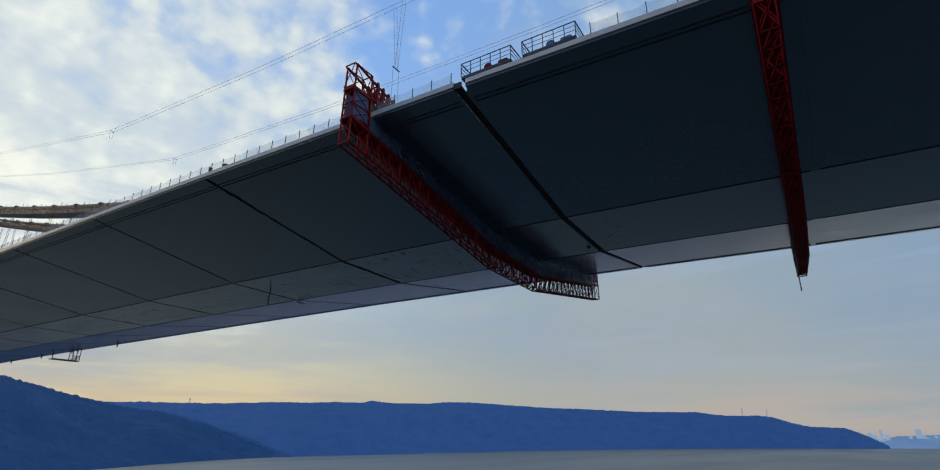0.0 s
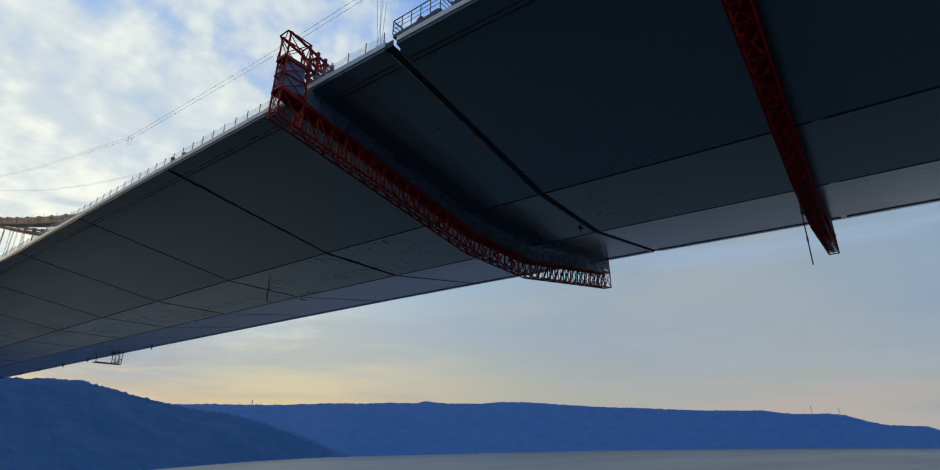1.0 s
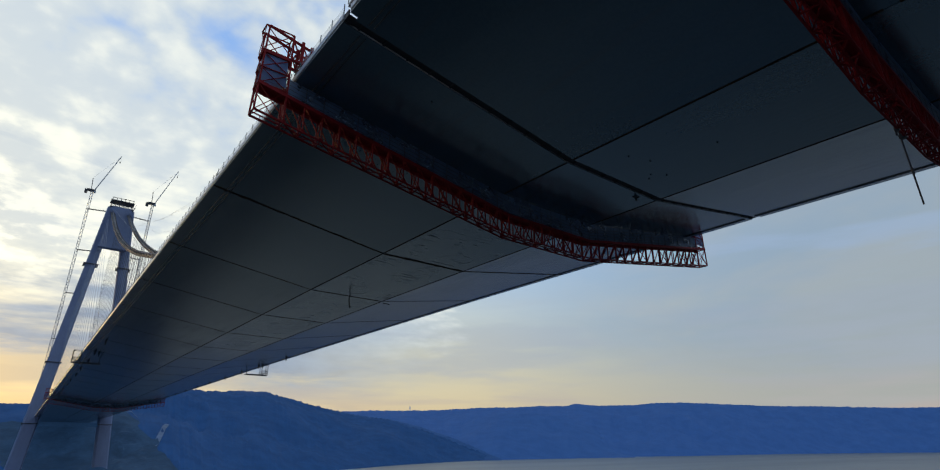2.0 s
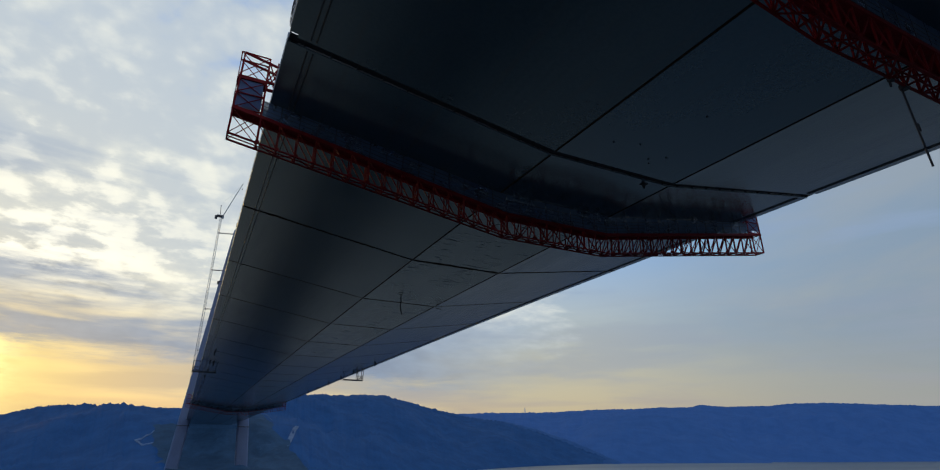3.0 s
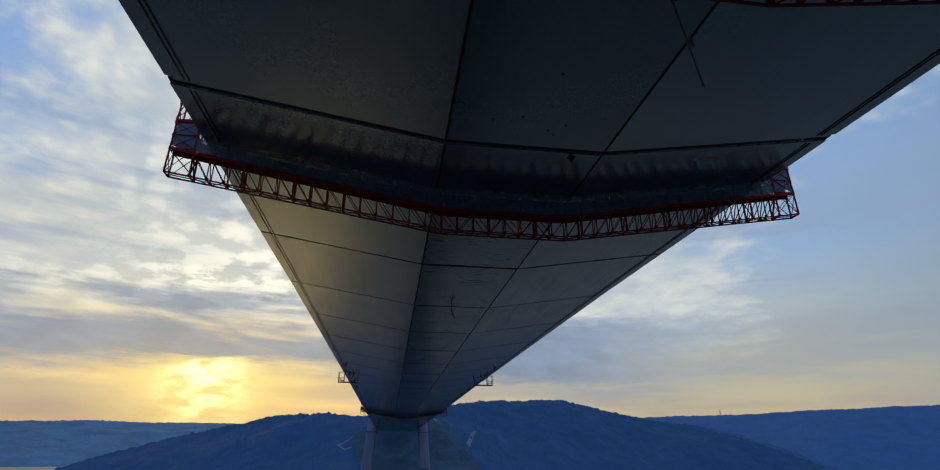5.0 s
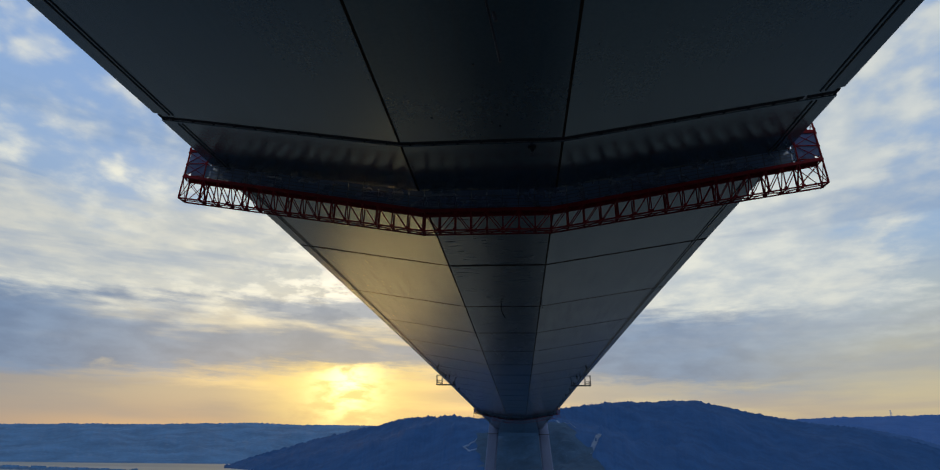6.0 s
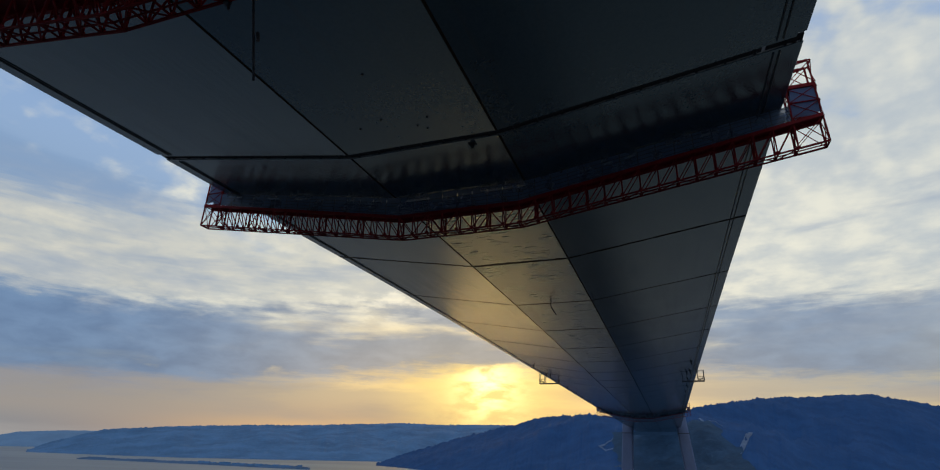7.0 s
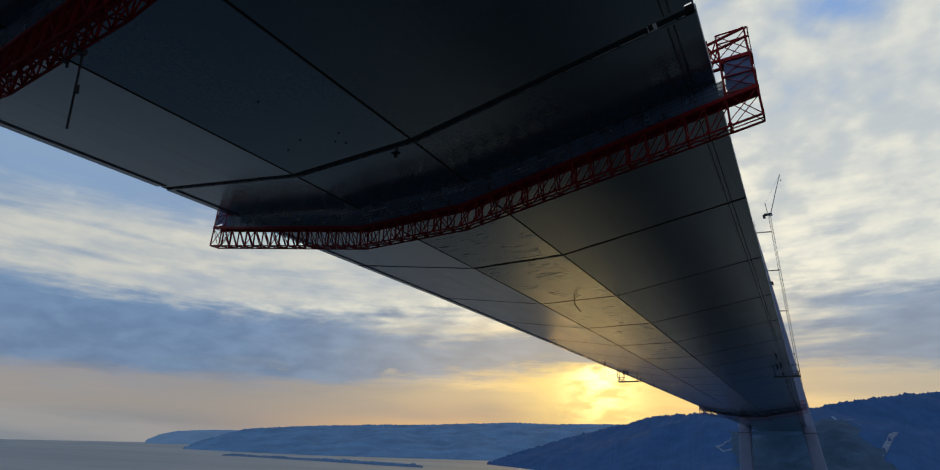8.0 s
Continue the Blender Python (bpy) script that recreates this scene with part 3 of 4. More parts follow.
def tower_site():
    """The cleared ground round the tower's foot, closer and with less haze put into its colour and glow than the woods
    behind.
    """
    bm = bmesh.new()
    ys = np.arange(632, 905, 7.0)
    grid = []
    for y in ys:
        up = (y - 632) / 270
        west = -36 - 34 * up + 9 * noise.noise(Vector((0, y * 0.03, 4)))
        east = 118 - 42 * up + 16 * noise.noise(Vector((7, y * 0.025, 1)))
        row = []
        for x in np.linspace(west, east, 26):
            hit = near_ground(x, y)
            ground = hit.z if hit else -1.0
            row.append(bm.verts.new((x, y, ground + 2.4 + 0.9 * noise.noise(Vector((x, y, 2)) * 0.08))))
        grid.append(row)
    for p, q in zip(grid, grid[1:]):
        for i in range(25):
            bm.faces.new((p[i], p[i + 1], q[i + 1], q[i]))
    for f in bm.faces:
        f.smooth = True
    tagged(part("ground_tower_site", bm, SITE_EARTH_SHADE), "dark cleared earth and scrub round the tower foot", "ground", kind="structure")


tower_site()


def on_bearing(az, r):
    return EYE_MID.x + r * math.sin(radians(az)), EYE_MID.y + r * math.cos(radians(az))


def radio_mast(az, r, ground, tall, width):
    x, y = on_bearing(az, r)
    hit = ground(x, y)
    z = hit.z - 2 if hit else 60
    m = thing("radio_mast", "slender lattice radio mast on a distant ridge", "mast", "ridge masts")
    for dx, dy in ((-1, -1), (1, -1), (1, 1), (-1, 1)):
        one_bar("mast_leg", (x + dx * width, y + dy * width, z), (x + dx * width * 0.25, y + dy * width * 0.25, z + tall), width * 0.3, MAST, m)
    for i in range(6):
        h, w = z + tall * (i + 0.5) / 6.5, width * (1 - 0.75 * (i + 0.5) / 6.5)
        one_block("mast_ring", (x - w, y - w, h), (x + w, y + w, h + width * 0.25), MAST, m)


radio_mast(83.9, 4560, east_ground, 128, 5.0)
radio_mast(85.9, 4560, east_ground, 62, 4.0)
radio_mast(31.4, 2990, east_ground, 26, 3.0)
bm = bmesh.new()
dice = random.Random(4)
for i in range(46):
    x, y = on_bearing(92.3 + 0.16 * i + dice.random() * 0.1, 4800)
    w, tall = 7 + 9 * dice.random(), 40 + 50 * dice.random() ** 2 * (1 if i % 5 else 1.6)
    block(bm, (x - 8, y - w, 0), (x + 8, y + w, tall + 6))
shore = bmesh.new()
for i in range(15):
    az = -43.5 + 0.62 * i + 0.4 * dice.random()
    r = float(np.interp(az, [-52, -45.9, -38, -33], [1680, 1460, 1230, 1145])) + 4
    x, y = on_bearing(az, r)
    w = 2 + 3.5 * dice.random()
    block(shore, (x - w, y - 5, -1), (x + w, y + 5, 4.6 + 2.0 * dice.random()))
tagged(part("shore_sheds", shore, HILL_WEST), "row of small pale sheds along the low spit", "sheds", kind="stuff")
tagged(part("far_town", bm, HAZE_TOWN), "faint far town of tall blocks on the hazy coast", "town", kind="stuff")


# ---- the bridge deck ----
HALF, KINK, RISE, TOP = 29.2, 6.8, 3.6, 4.35
JOINTS = [0.0, 12.6] + [33.8 + 24.45 * i for i in range(0, 36)]
BACK_JOINTS = [-24.4 * i for i in range(0, 10)]


def deck_z(y):
    """The height of the middle of the soffit along the bridge."""
    return float(np.interp(y, [-240, -30, 0, 34, 58, 100, 190, 300, 690, 900], [65.4, 67.35, 67.97, 68.42, 68.65, 68.8, 68.85, 68.5, 67.2, 66.6]))


def profile_z(x, y):
    """The soffit's height at x, y."""
    return deck_z(y) + RISE * max(0.0, abs(x) - KINK) / (HALF - KINK)


deck = thing("bridge_deck", "wide pale grey steel box-girder bridge deck under construction", "bridge deck", kind="structure")


def plate(corners, z_of, thick, drop=0.0):
    """A plate over a polygon of x, y corners, its underside following z_of."""
    bm = bmesh.new()
    lo = [bm.verts.new((x, y, z_of(x, y) - drop)) for x, y in corners]
    hi = [bm.verts.new((x, y, z_of(x, y) - drop + thick)) for x, y in corners]
    bm.faces.new(list(reversed(lo)))
    bm.faces.new(hi)
    for i in range(len(lo)):
        j = (i + 1) % len(lo)
        bm.faces.new((lo[i], lo[j], hi[j], hi[i]))
    bmesh.ops.bevel(bm, geom=list(bm.edges), offset=0.012, segments=1, affect="EDGES", clamp_overlap=True)
    return bm


def plank(x0, x1, y0, y1, z_of, thick, drop=0.0):
    return plate([(x0, y0), (x1, y0), (x1, y1), (x0, y1)], z_of, thick, drop)


def segment(y0, y1, scuffed):
    """One lifted box section: core, three soffit panels, two edge beams and the rails for the travelling gantries."""
    bm = bmesh.new()
    wide = HALF - 0.75
    outline = [(-wide, RISE + 0.02), (-KINK, 0.06), (KINK, 0.06), (wide, RISE + 0.02), (wide, TOP - 0.05), (0, TOP + 0.25), (-wide, TOP - 0.05)]
    rings = [[bm.verts.new((x, y, deck_z(y) + z)) for x, z in outline] for y in (y0 + 0.05, y1 - 0.05)]
    for i in range(len(outline)):
        j = (i + 1) % len(outline)
        bm.faces.new((rings[0][i], rings[0][j], rings[1][j], rings[1][i]))
    bm.faces.new(rings[0])
    bm.faces.new(list(reversed(rings[1])))
    core = part("deck_segment", bm, DECK_TOP, deck)
    notch = 0.38 if -1 < y1 < 0 else 0.0
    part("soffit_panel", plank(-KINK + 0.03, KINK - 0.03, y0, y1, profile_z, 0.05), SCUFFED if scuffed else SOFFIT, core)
    for side in (-1, 1):
        flank = [(side * (KINK + 0.03), y0), (side * HALF, y0), (side * HALF, y1 - notch), (side * (HALF - 0.6), y1 - notch), (side * (HALF - 0.6), y1), (side * (KINK + 0.03), y1)]
        if not notch:
            del flank[3:5]
            flank[2] = (side * HALF, y1)
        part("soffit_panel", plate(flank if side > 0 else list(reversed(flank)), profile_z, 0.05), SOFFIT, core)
        xs = sorted((side * (HALF + 0.02), side * (HALF - 0.1)))
        part("edge_beam", plank(xs[0], xs[1], y0, y1 - notch, lambda x, y: deck_z(y) + RISE + 0.3, TOP - RISE - 0.28), EDGE_PAINT, core, "pale painted edge beam")
        # near-black lip: the shadow under the edge beam put into its colour
        part("edge_lip_shade", plank(*sorted((side * (HALF - 0.02), side * (HALF - 0.1))), y0, y1 - notch, lambda x, y: deck_z(y) + RISE + 0.06, 0.23), GAP_SHADE, core)
        part("edge_plate", plank(*sorted((side * (HALF - 0.12), side * (wide - 0.1))), y0, y1 - notch, lambda x, y: deck_z(y) + TOP - 0.06, 0.04), DECK_TOP, core)
        for x in (27.3, 27.72):
            part("gantry_rail", plank(side * x - 0.055, side * x + 0.055, y0 + 0.3, y1 - 0.3, profile_z, 0.09, 0.07), RAIL_PAINT, core)


edges = sorted(set(BACK_JOINTS + JOINTS))
for y0, y1 in zip(edges, edges[1:]):
    big0, big1 = [0.38 if y == 0 else -0.004 if y < 0 else 0.04 for y in (y0, y1)]
    segment(y0 + big0, y1 - big1, 9 < y0 < 120)


def joint_band(y, thick, wild, seed):
    """The unpainted band of weld along a joint, ragged at its edges."""
    dice = random.Random(seed)
    bm = bmesh.new()
    rows = []
    xs = sorted(list(np.linspace(-HALF + 0.05, HALF - 0.05, 90)) + [-KINK, KINK])
    for x in xs:
        a = thick * (0.5 + wild * (dice.random() - 0.3) + wild * 1.2 * max(0.0, noise.noise(Vector((x * 0.22, seed, 0)))))
        b = thick * (0.5 + wild * (dice.random() - 0.3))
        inner = 1.0 if abs(x) < KINK else 0.56 + 0.4 * max(0.0, noise.noise(Vector((x * 0.8, seed, 3))))
        a, b, z = a * inner, b * inner, profile_z(x, y)
        rows.append([bm.verts.new((x, y - a, z - 0.012)), bm.verts.new((x, y + b, z - 0.012)), bm.verts.new((x, y + b, z + 0.03)), bm.verts.new((x, y - a, z + 0.03))])
    for p, q in zip(rows, rows[1:]):
        for i in range(4):
            j = (i + 1) % 4
            bm.faces.new((p[i], q[i], q[j], p[j]))
    bm.faces.new(rows[0])
    bm.faces.new(list(reversed(rows[-1])))
    part("joint_band", bm, WELD, deck, "dark unpainted weld band")


for i, y in enumerate(edges[1:-1]):
    if y > 0:
        joint_band(y, 0.62 if abs(y - 33.8) < 1 else 0.36, 0.5, i)
for x in (-KINK, KINK):
    for y0, y1 in zip(edges, edges[1:]):
        part("kink_weld", plank(x - 0.1, x + 0.1, y0 + 0.4, y1 - 0.4, lambda a, b: deck_z(b), 0.05, 0.025), WELD, deck)
# the open closing joint, backed by connection plates, near-black for the shade inside
for x0, x1 in ((-HALF + 0.1, -KINK), (-KINK, KINK), (KINK, 25.9), (26.15, 26.45), (26.7, HALF - 0.1)):
    part("closing_plate", plank(x0, x1, -0.36, 0.36, lambda a, b: profile_z(a, b) + 0.16, 0.1), GAP_SHADE, deck, "recessed connection plate, near-black for the shade in the gap")
for side in (-1, 1):
    one_block("closing_cap", (*sorted((side * (HALF - 0.06), side * (HALF - 0.16)))[:1], -0.34, deck_z(0) + RISE + 0.1), (sorted((side * (HALF - 0.06), side * (HALF - 0.16)))[1], 0.34, deck_z(0) + TOP - 0.1), GAP_SHADE, deck)
for x in np.arange(-28, 28.1, 2.0):
    one_block("closing_bracket", (x - 0.08, -0.34, profile_z(x, 0) + 0.06), (x + 0.08, 0.34, profile_z(x, 0) + 0.34), GAP_SHADE, deck)


# ---- travelling gantries slung round the deck ----
def gantry(at):
    """A red lattice gantry: a slung walkway along the soffit, an upright frame beyond each edge and arms reaching in over the deck."""
    g = thing("work_gantry", "red lattice travelling gantry slung beneath the bridge deck", "gantry", "travelling gantries", at=at)
    y0, y1 = -1.15, 0.0
    ends, mids = 32.05, 6.2

    def low(x):
        return 63.75 + 4.2 * max(0.0, abs(x) - mids) / (ends - mids)

    def floor(x):
        return 65.8 + 4.6 * max(0.0, abs(x) - mids) / (ends - mids)

    def under(x):
        """The top of the netting, just clear of the soffit."""
        return 67.98 + RISE * max(0.0, abs(x) - KINK) / (HALF - KINK)

    knees = [-ends, -mids, mids, ends]
    walks = []
    for a, b in zip(knees, knees[1:]):
        for y in (y0, y1):
            one_bar("bottom_chord", (a, y, low(a)), (b, y, low(b)), 0.12, RED, g)
            one_bar("top_chord", (a, y, floor(a)), (b, y, floor(b)), 0.24, RED, g)
        one_bar("middle_chord", (a, (y0 + y1) / 2, low(a) + 0.02), (b, (y0 + y1) / 2, low(b) + 0.02), 0.08, RED, g)
        bm = bmesh.new()
        sheet(bm, [(a, y0 - 0.1, floor(a) + 0.13), (b, y0 - 0.1, floor(b) + 0.13), (b, y1 + 0.1, floor(b) + 0.13), (a, y1 + 0.1, floor(a) + 0.13)], 0.06)
        walks.append(part("walkway_floor", bm, RED, g))
    xs = list(np.linspace(-29.75, -mids, 16)) + list(np.linspace(-mids, mids, 9))[1:-1] + list(np.linspace(mids, 29.75, 16))
    for i, x in enumerate(xs):
        walk_here = walks[0 if x < -mids else 1 if x < mids else 2]
        for y in (y0, y1):
            one_bar("post", (x, y, low(x)), (x, y, floor(x)), 0.14 if i % 3 == 0 else 0.09, RED, g)
        one_bar("cross_tie", (x, y0, low(x)), (x, y1, low(x)), 0.09, RED, g)
        one_bar("cross_brace", (x, y0, floor(x)), (x, y1, low(x)), 0.08, RED, g)
        if i % 3 == 0:
            one_bar("cross_brace", (x, y1, floor(x)), (x, y0, low(x)), 0.08, RED, g)
        for y in (y0, y1):
            one_block("node_plate", (x - 0.16, y - 0.05, low(x) - 0.04), (x + 0.16, y + 0.05, low(x) + 0.24), RED, g)
        if i + 1 < len(xs):
            n = xs[i + 1]
            for y in (y0, y1):
                a, b = (x, n) if (x + n) / 2 < -mids or (abs(x + n) < 2 * mids and i % 2) else (n, x)
                one_bar("diagonal", (a, y, floor(a)), (b, y, low(b)), 0.08, RED, g)
            if i % 2 == 0:
                one_bar("plan_brace", (x, y0, low(x)), (n, y1, low(n)), 0.07, RED, g)
            else:
                one_bar("plan_brace", (x, y1, low(x)), (n, y0, low(n)), 0.07, RED, g)
            bm = bmesh.new()
            sheet(bm, [(x + 0.04, y0, floor(x) + 0.25), (n - 0.04, y0, floor(n) + 0.25), (n - 0.04, y0, under(n)), (x + 0.04, y0, under(x))], 0.012)
            part("railing_net", bm, DARK_NET, walk_here, "blue-grey safety netting")
            bm = bmesh.new()
            sheet(bm, [(x + 0.04, y1, floor(x) + 0.25), (n - 0.04, y1, floor(n) + 0.25), (n - 0.04, y1, under(n)), (x + 0.04, y1, under(x))], 0.012)
            part("railing_net", bm, DARK_NET, walk_here, "blue-grey safety netting")
        for y in (y0, y1):
            one_bar("railing_post", (x, y, floor(x) + 0.1), (x, y, floor(x) + 1.56), 0.07, DARK_STEEL, walk_here)
    for a, b, walk_here in zip([-29.75, -mids, mids], [-mids, mids, 29.75], walks):
        for y in (y0, y1):
            for lift in (0.4, 0.78, 1.16, 1.54):
                one_bar("hand_rail", (a, y, floor(a) + lift), (b, y, floor(b) + lift), 0.05, DARK_STEEL, walk_here)
    for side in (-1, 1):
        outer, inner = side * ends, side * 29.75
        top = 75.95
        levels = [67.95, 70.4, 71.9, 73.35, 73.7, top]
        for x in (outer, inner):
            for y in (y0, y1):
                lean = 0.0 if x == inner else -side * 0.25
                one_bar("tower_leg", (x, y, 67.95 if x == outer else low(x)), (x + lean, y, top), 0.125, RED, g)
        for lo, hi in zip(levels, levels[1:]):
            if hi - lo < 1:
                continue
            for y in (y0, y1):
                one_bar("tower_brace", (outer, y, lo), (inner, y, hi), 0.058, RED, g)
                one_bar("tower_brace", (inner, y, lo), (outer, y, hi), 0.058, RED, g)
                one_bar("tower_tie", (outer, y, hi), (inner, y, hi), 0.09, RED, g)
            for x in (outer, inner):
                one_bar("tower_brace", (x, y0, lo), (x, y1, hi), 0.058, RED, g)
                one_bar("tower_brace", (x, y1, lo), (x, y0, hi), 0.058, RED, g)
                one_bar("tower_tie", (x, y0, hi), (x, y1, hi), 0.09, RED, g)
        for y in (y0, y1):
            one_bar("tower_tie", (outer, y, 67.95), (inner, y, low(inner)), 0.14, RED, g)
        one_bar("tower_tie", (outer, y0, 67.95), (outer, y1, 67.95), 0.12, RED, g)
        a, b = sorted((outer, inner))
        one_block("platform", (a, y0, 73.38), (b, y1, 73.68), RED, g, 0.02)
        for y in (y0 + 0.12, y1 - 0.12):
            bm = bmesh.new()
            sheet(bm, [(a + 0.12, y, 70.8), (b - 0.12, y, 70.8), (b - 0.2, y, 73.3), (a + 0.25, y, 73.3)], 0.03)
            part("wind_sheet", bm, GREY_SHEET, g, "grey weather sheet")
        # the arm over the deck
        tip = side * 26.6
        for y in (y0, y1):
            one_bar("arm_chord", (outer - side * 0.25, y, top), (tip, y, 74.75), 0.17, RED, g)
            one_bar("arm_chord", (inner, y, 73.55), (tip, y, 73.5), 0.2, RED, g)
        last = inner
        for x in np.linspace(inner, tip, 5)[1:]:
            for y in (y0, y1):
                roof = 74.75 + (top - 74.75) * abs(x - tip) / abs(outer - tip)
                one_bar("arm_post", (x, y, 73.4), (x, y, roof + 0.4), 0.24, RED, g)
                one_bar("arm_brace", (last, y, 73.55), (x, y, roof), 0.09, RED, g)
                one_bar("arm_brace", (x, y, 73.55), (last, y, roof + 0.3), 0.09, RED, g)
            one_bar("arm_tie", (x, y0, roof), (x, y1, roof), 0.12, RED, g)
            one_bar("arm_tie", (x, y0, 73.55), (x, y1, 73.55), 0.12, RED, g)
            last = x
        for x in (side * 28.6, tip):
            for y in (y0, y1):
                one_bar("arm_leg", (x, y, 73.5), (x, y, 73.2), 0.22, RED, g)
        one_block("bogie", (min(tip, side * 28.6) - 0.4, y0 - 0.2, 72.55), (max(tip, side * 28.6) + 0.4, y0 + 0.25, 73.25), DARK_STEEL, g, 0.05, "dark wheeled bogie")
        one_block("bogie", (min(tip, side * 28.6) - 0.4, y1 - 0.25, 72.55), (max(tip, side * 28.6) + 0.4, y1 + 0.2, 73.25), DARK_STEEL, g, 0.05, "dark wheeled bogie")
    return g


front = gantry((0, 10.15, 0))
copy_thing(front, pose(0, -21.75, -0.45))
copy_thing(front, pose(0, 390.0, 0.05))


# ---- the tower ----
TOWER_Y = 690.0


def tower():
    t = thing("bridge_tower", "tall pale concrete A-shaped bridge tower", "bridge tower", kind="structure")

    def leg_x(z):
        return 37.5 - 28.5 * z / 303.0

    for side in (-1, 1):
        bm = bmesh.new()
        rings = []
        for z in np.linspace(-2, 303, 24):
            w, d = 6.6 - 2.1 * z / 303, 8.0 - 2.5 * z / 303
            c, k = side * leg_x(z), 1.3
            rings.append([bm.verts.new((c + px, TOWER_Y + py, z)) for px, py in
                          ((-w + k, -d), (w - k, -d), (w, -d + k), (w, d - k), (w - k, d), (-w + k, d), (-w, d - k), (-w, -d + k))])
        for u, v in zip(rings, rings[1:]):
            for i in range(8):
                bm.faces.new((u[i], u[(i + 1) % 8], v[(i + 1) % 8], v[i]))
        bm.faces.new(rings[-1])
        leg = part("tower_leg", bm, HAZED_CONCRETE, t)
        for z in (64, 124, 232):
            c = side * leg_x(z)
            one_block("climbing_platform", (c - 7.0, TOWER_Y - 8.0, z), (c + 7.0, TOWER_Y + 8.0, z + 0.7), DARK_STEEL, leg, 0.1)
    bm = bmesh.new()
    sheet(bm, [(-leg_x(252), TOWER_Y - 4.6, 252), (leg_x(252), TOWER_Y - 4.6, 252), (leg_x(302), TOWER_Y - 4.6, 302), (-leg_x(302), TOWER_Y - 4.6, 302)], 9.2)
    part("head_wall", bm, HAZED_CONCRETE, t)
    head = part("saddle_house", (lambda b: (block(b, (-12, TOWER_Y - 7, 311.5), (12, TOWER_Y + 7, 312.6), 0.2), b)[1])(bmesh.new()), DARK_STEEL, t, "dark steel saddle frame on the tower head")
    for x in np.linspace(-11, 11, 6):
        for y in (TOWER_Y - 6, TOWER_Y + 6):
            one_bar("frame_post", (x, y, 302), (x * 0.95, y, 315.5), 0.6, DARK_STEEL, head)
            one_bar("frame_brace", (x, y, 302), (x * 0.95 + 3.6, y, 311.5), 0.45, DARK_STEEL, head)
    for y in (TOWER_Y - 6, TOWER_Y + 6):
        for z in (307.5, 315.5):
            one_bar("frame_rail", (-11.5, y, z), (11.5, y, z), 0.5, DARK_STEEL, head)
    one_block("saddle_beam", (-12, TOWER_Y - 5, 303), (12, TOWER_Y + 5, 305), DARK_STEEL, head, 0.2)
    # concrete beam given the dark site colour to stand for its shade
    one_block("crossbeam", (-31, TOWER_Y - 5, 62.5), (31, TOWER_Y + 5, 66.2), SITE_EARTH_SHADE, t, 0.4)
    return t


tower()


def lattice_mast(parent, x, y, z0, z1, w, mat, step, thick):
    for dx in (-w / 2, w / 2):
        for dy in (-w / 2, w / 2):
            one_bar("mast_leg", (x + dx, y + dy, z0), (x + dx, y + dy, z1), thick, mat, parent)
    bm = bmesh.new()
    z, flip = z0, 1
    while z < z1 - 0.1:
        n = min(z + step, z1)
        for dy in (-w / 2, w / 2):
            bar(bm, (x - flip * w / 2, y + dy, z), (x + flip * w / 2, y + dy, n), thick * 0.6)
        for dx in (-w / 2, w / 2):
            bar(bm, (x + dx, y - flip * w / 2, z), (x + dx, y + flip * w / 2, n), thick * 0.6)
        z, flip = n, -flip
    part("mast_lattice", bm, mat, parent)


def tower_crane(side):
    c = thing("tower_crane", "slender lattice tower crane tied to the bridge tower", "crane", "tower cranes", at=(0, 0, 0))
    x, y, top = side * 31.5, TOWER_Y + 9.0, 322.0
    lattice_mast(c, x, y, 0, top, 2.4, GREY_STEEL, 3.0, 0.42)
    slew = one_block("slewing_deck", (x - 5.5, y - 2, top), (x + 3, y + 2, top + 2.5), DARK_STEEL, c, 0.2)
    one_block("counterweight", (x - 7.5, y - 1.6, top - 3.0), (x - 4.5, y + 1.6, top + 1.5), DARK_STEEL, slew, 0.2)
    one_block("cab", (x + 1.2, y - 3.6, top - 2.2), (x + 3.4, y - 1.8, top + 0.4), GREY_STEEL, slew, 0.15)
    for dy in (-0.8, 0.8):
        one_bar("apex_leg", (x - 1.5, y + dy, top + 2.5), (x - 2.5, y, top + 17), 0.5, DARK_STEEL, c)
    a, b = Vector((x + 2, y, top + 2.5)), Vector((x + 19, y - 10, top + 48))
    bm = bmesh.new()
    for off in ((-0.9, -0.4), (0.9, -0.4), (0.0, 0.9)):
        bar(bm, a + Vector((0, off[0], off[1])), b + Vector((0, off[0] * 0.4, off[1] * 0.4)), 0.42)
    for i in range(16):
        p, q = a.lerp(b, i / 16), a.lerp(b, (i + 1) / 16)
        f = (-1) ** i * 0.85 * (1 - i / 26)
        bar(bm, p + Vector((0, -f, -0.35)), q + Vector((0, f, -0.35)), 0.16)
        bar(bm, p + Vector((0, f, -0.3)), q + Vector((0, 0, 0.7)), 0.16)
    part("jib", bm, GREY_STEEL, c)
    one_bar("pendant_line", (x - 2.5, y, top + 17), b, 0.12, ROPE, c)
    one_bar("hoist_line", b, b + Vector((0, 0, -7)), 0.12, ROPE, c)
    one_block("hook_block", (b.x - 0.6, b.y - 0.5, b.z - 8.6), (b.x + 0.6, b.y + 0.5, b.z - 7), DARK_STEEL, c, 0.2)
    for z in (100, 150, 200, 250, 300):
        lx = side * (37.5 - 28.5 * z / 303.0)
        for dy in (-1.2, 1.2):
            one_bar("tie_frame", (x, y + dy, z), (lx, TOWER_Y + 4 + dy, z), 0.5, DARK_STEEL, c)
    return c


tower_crane(-1)
tower_crane(1)


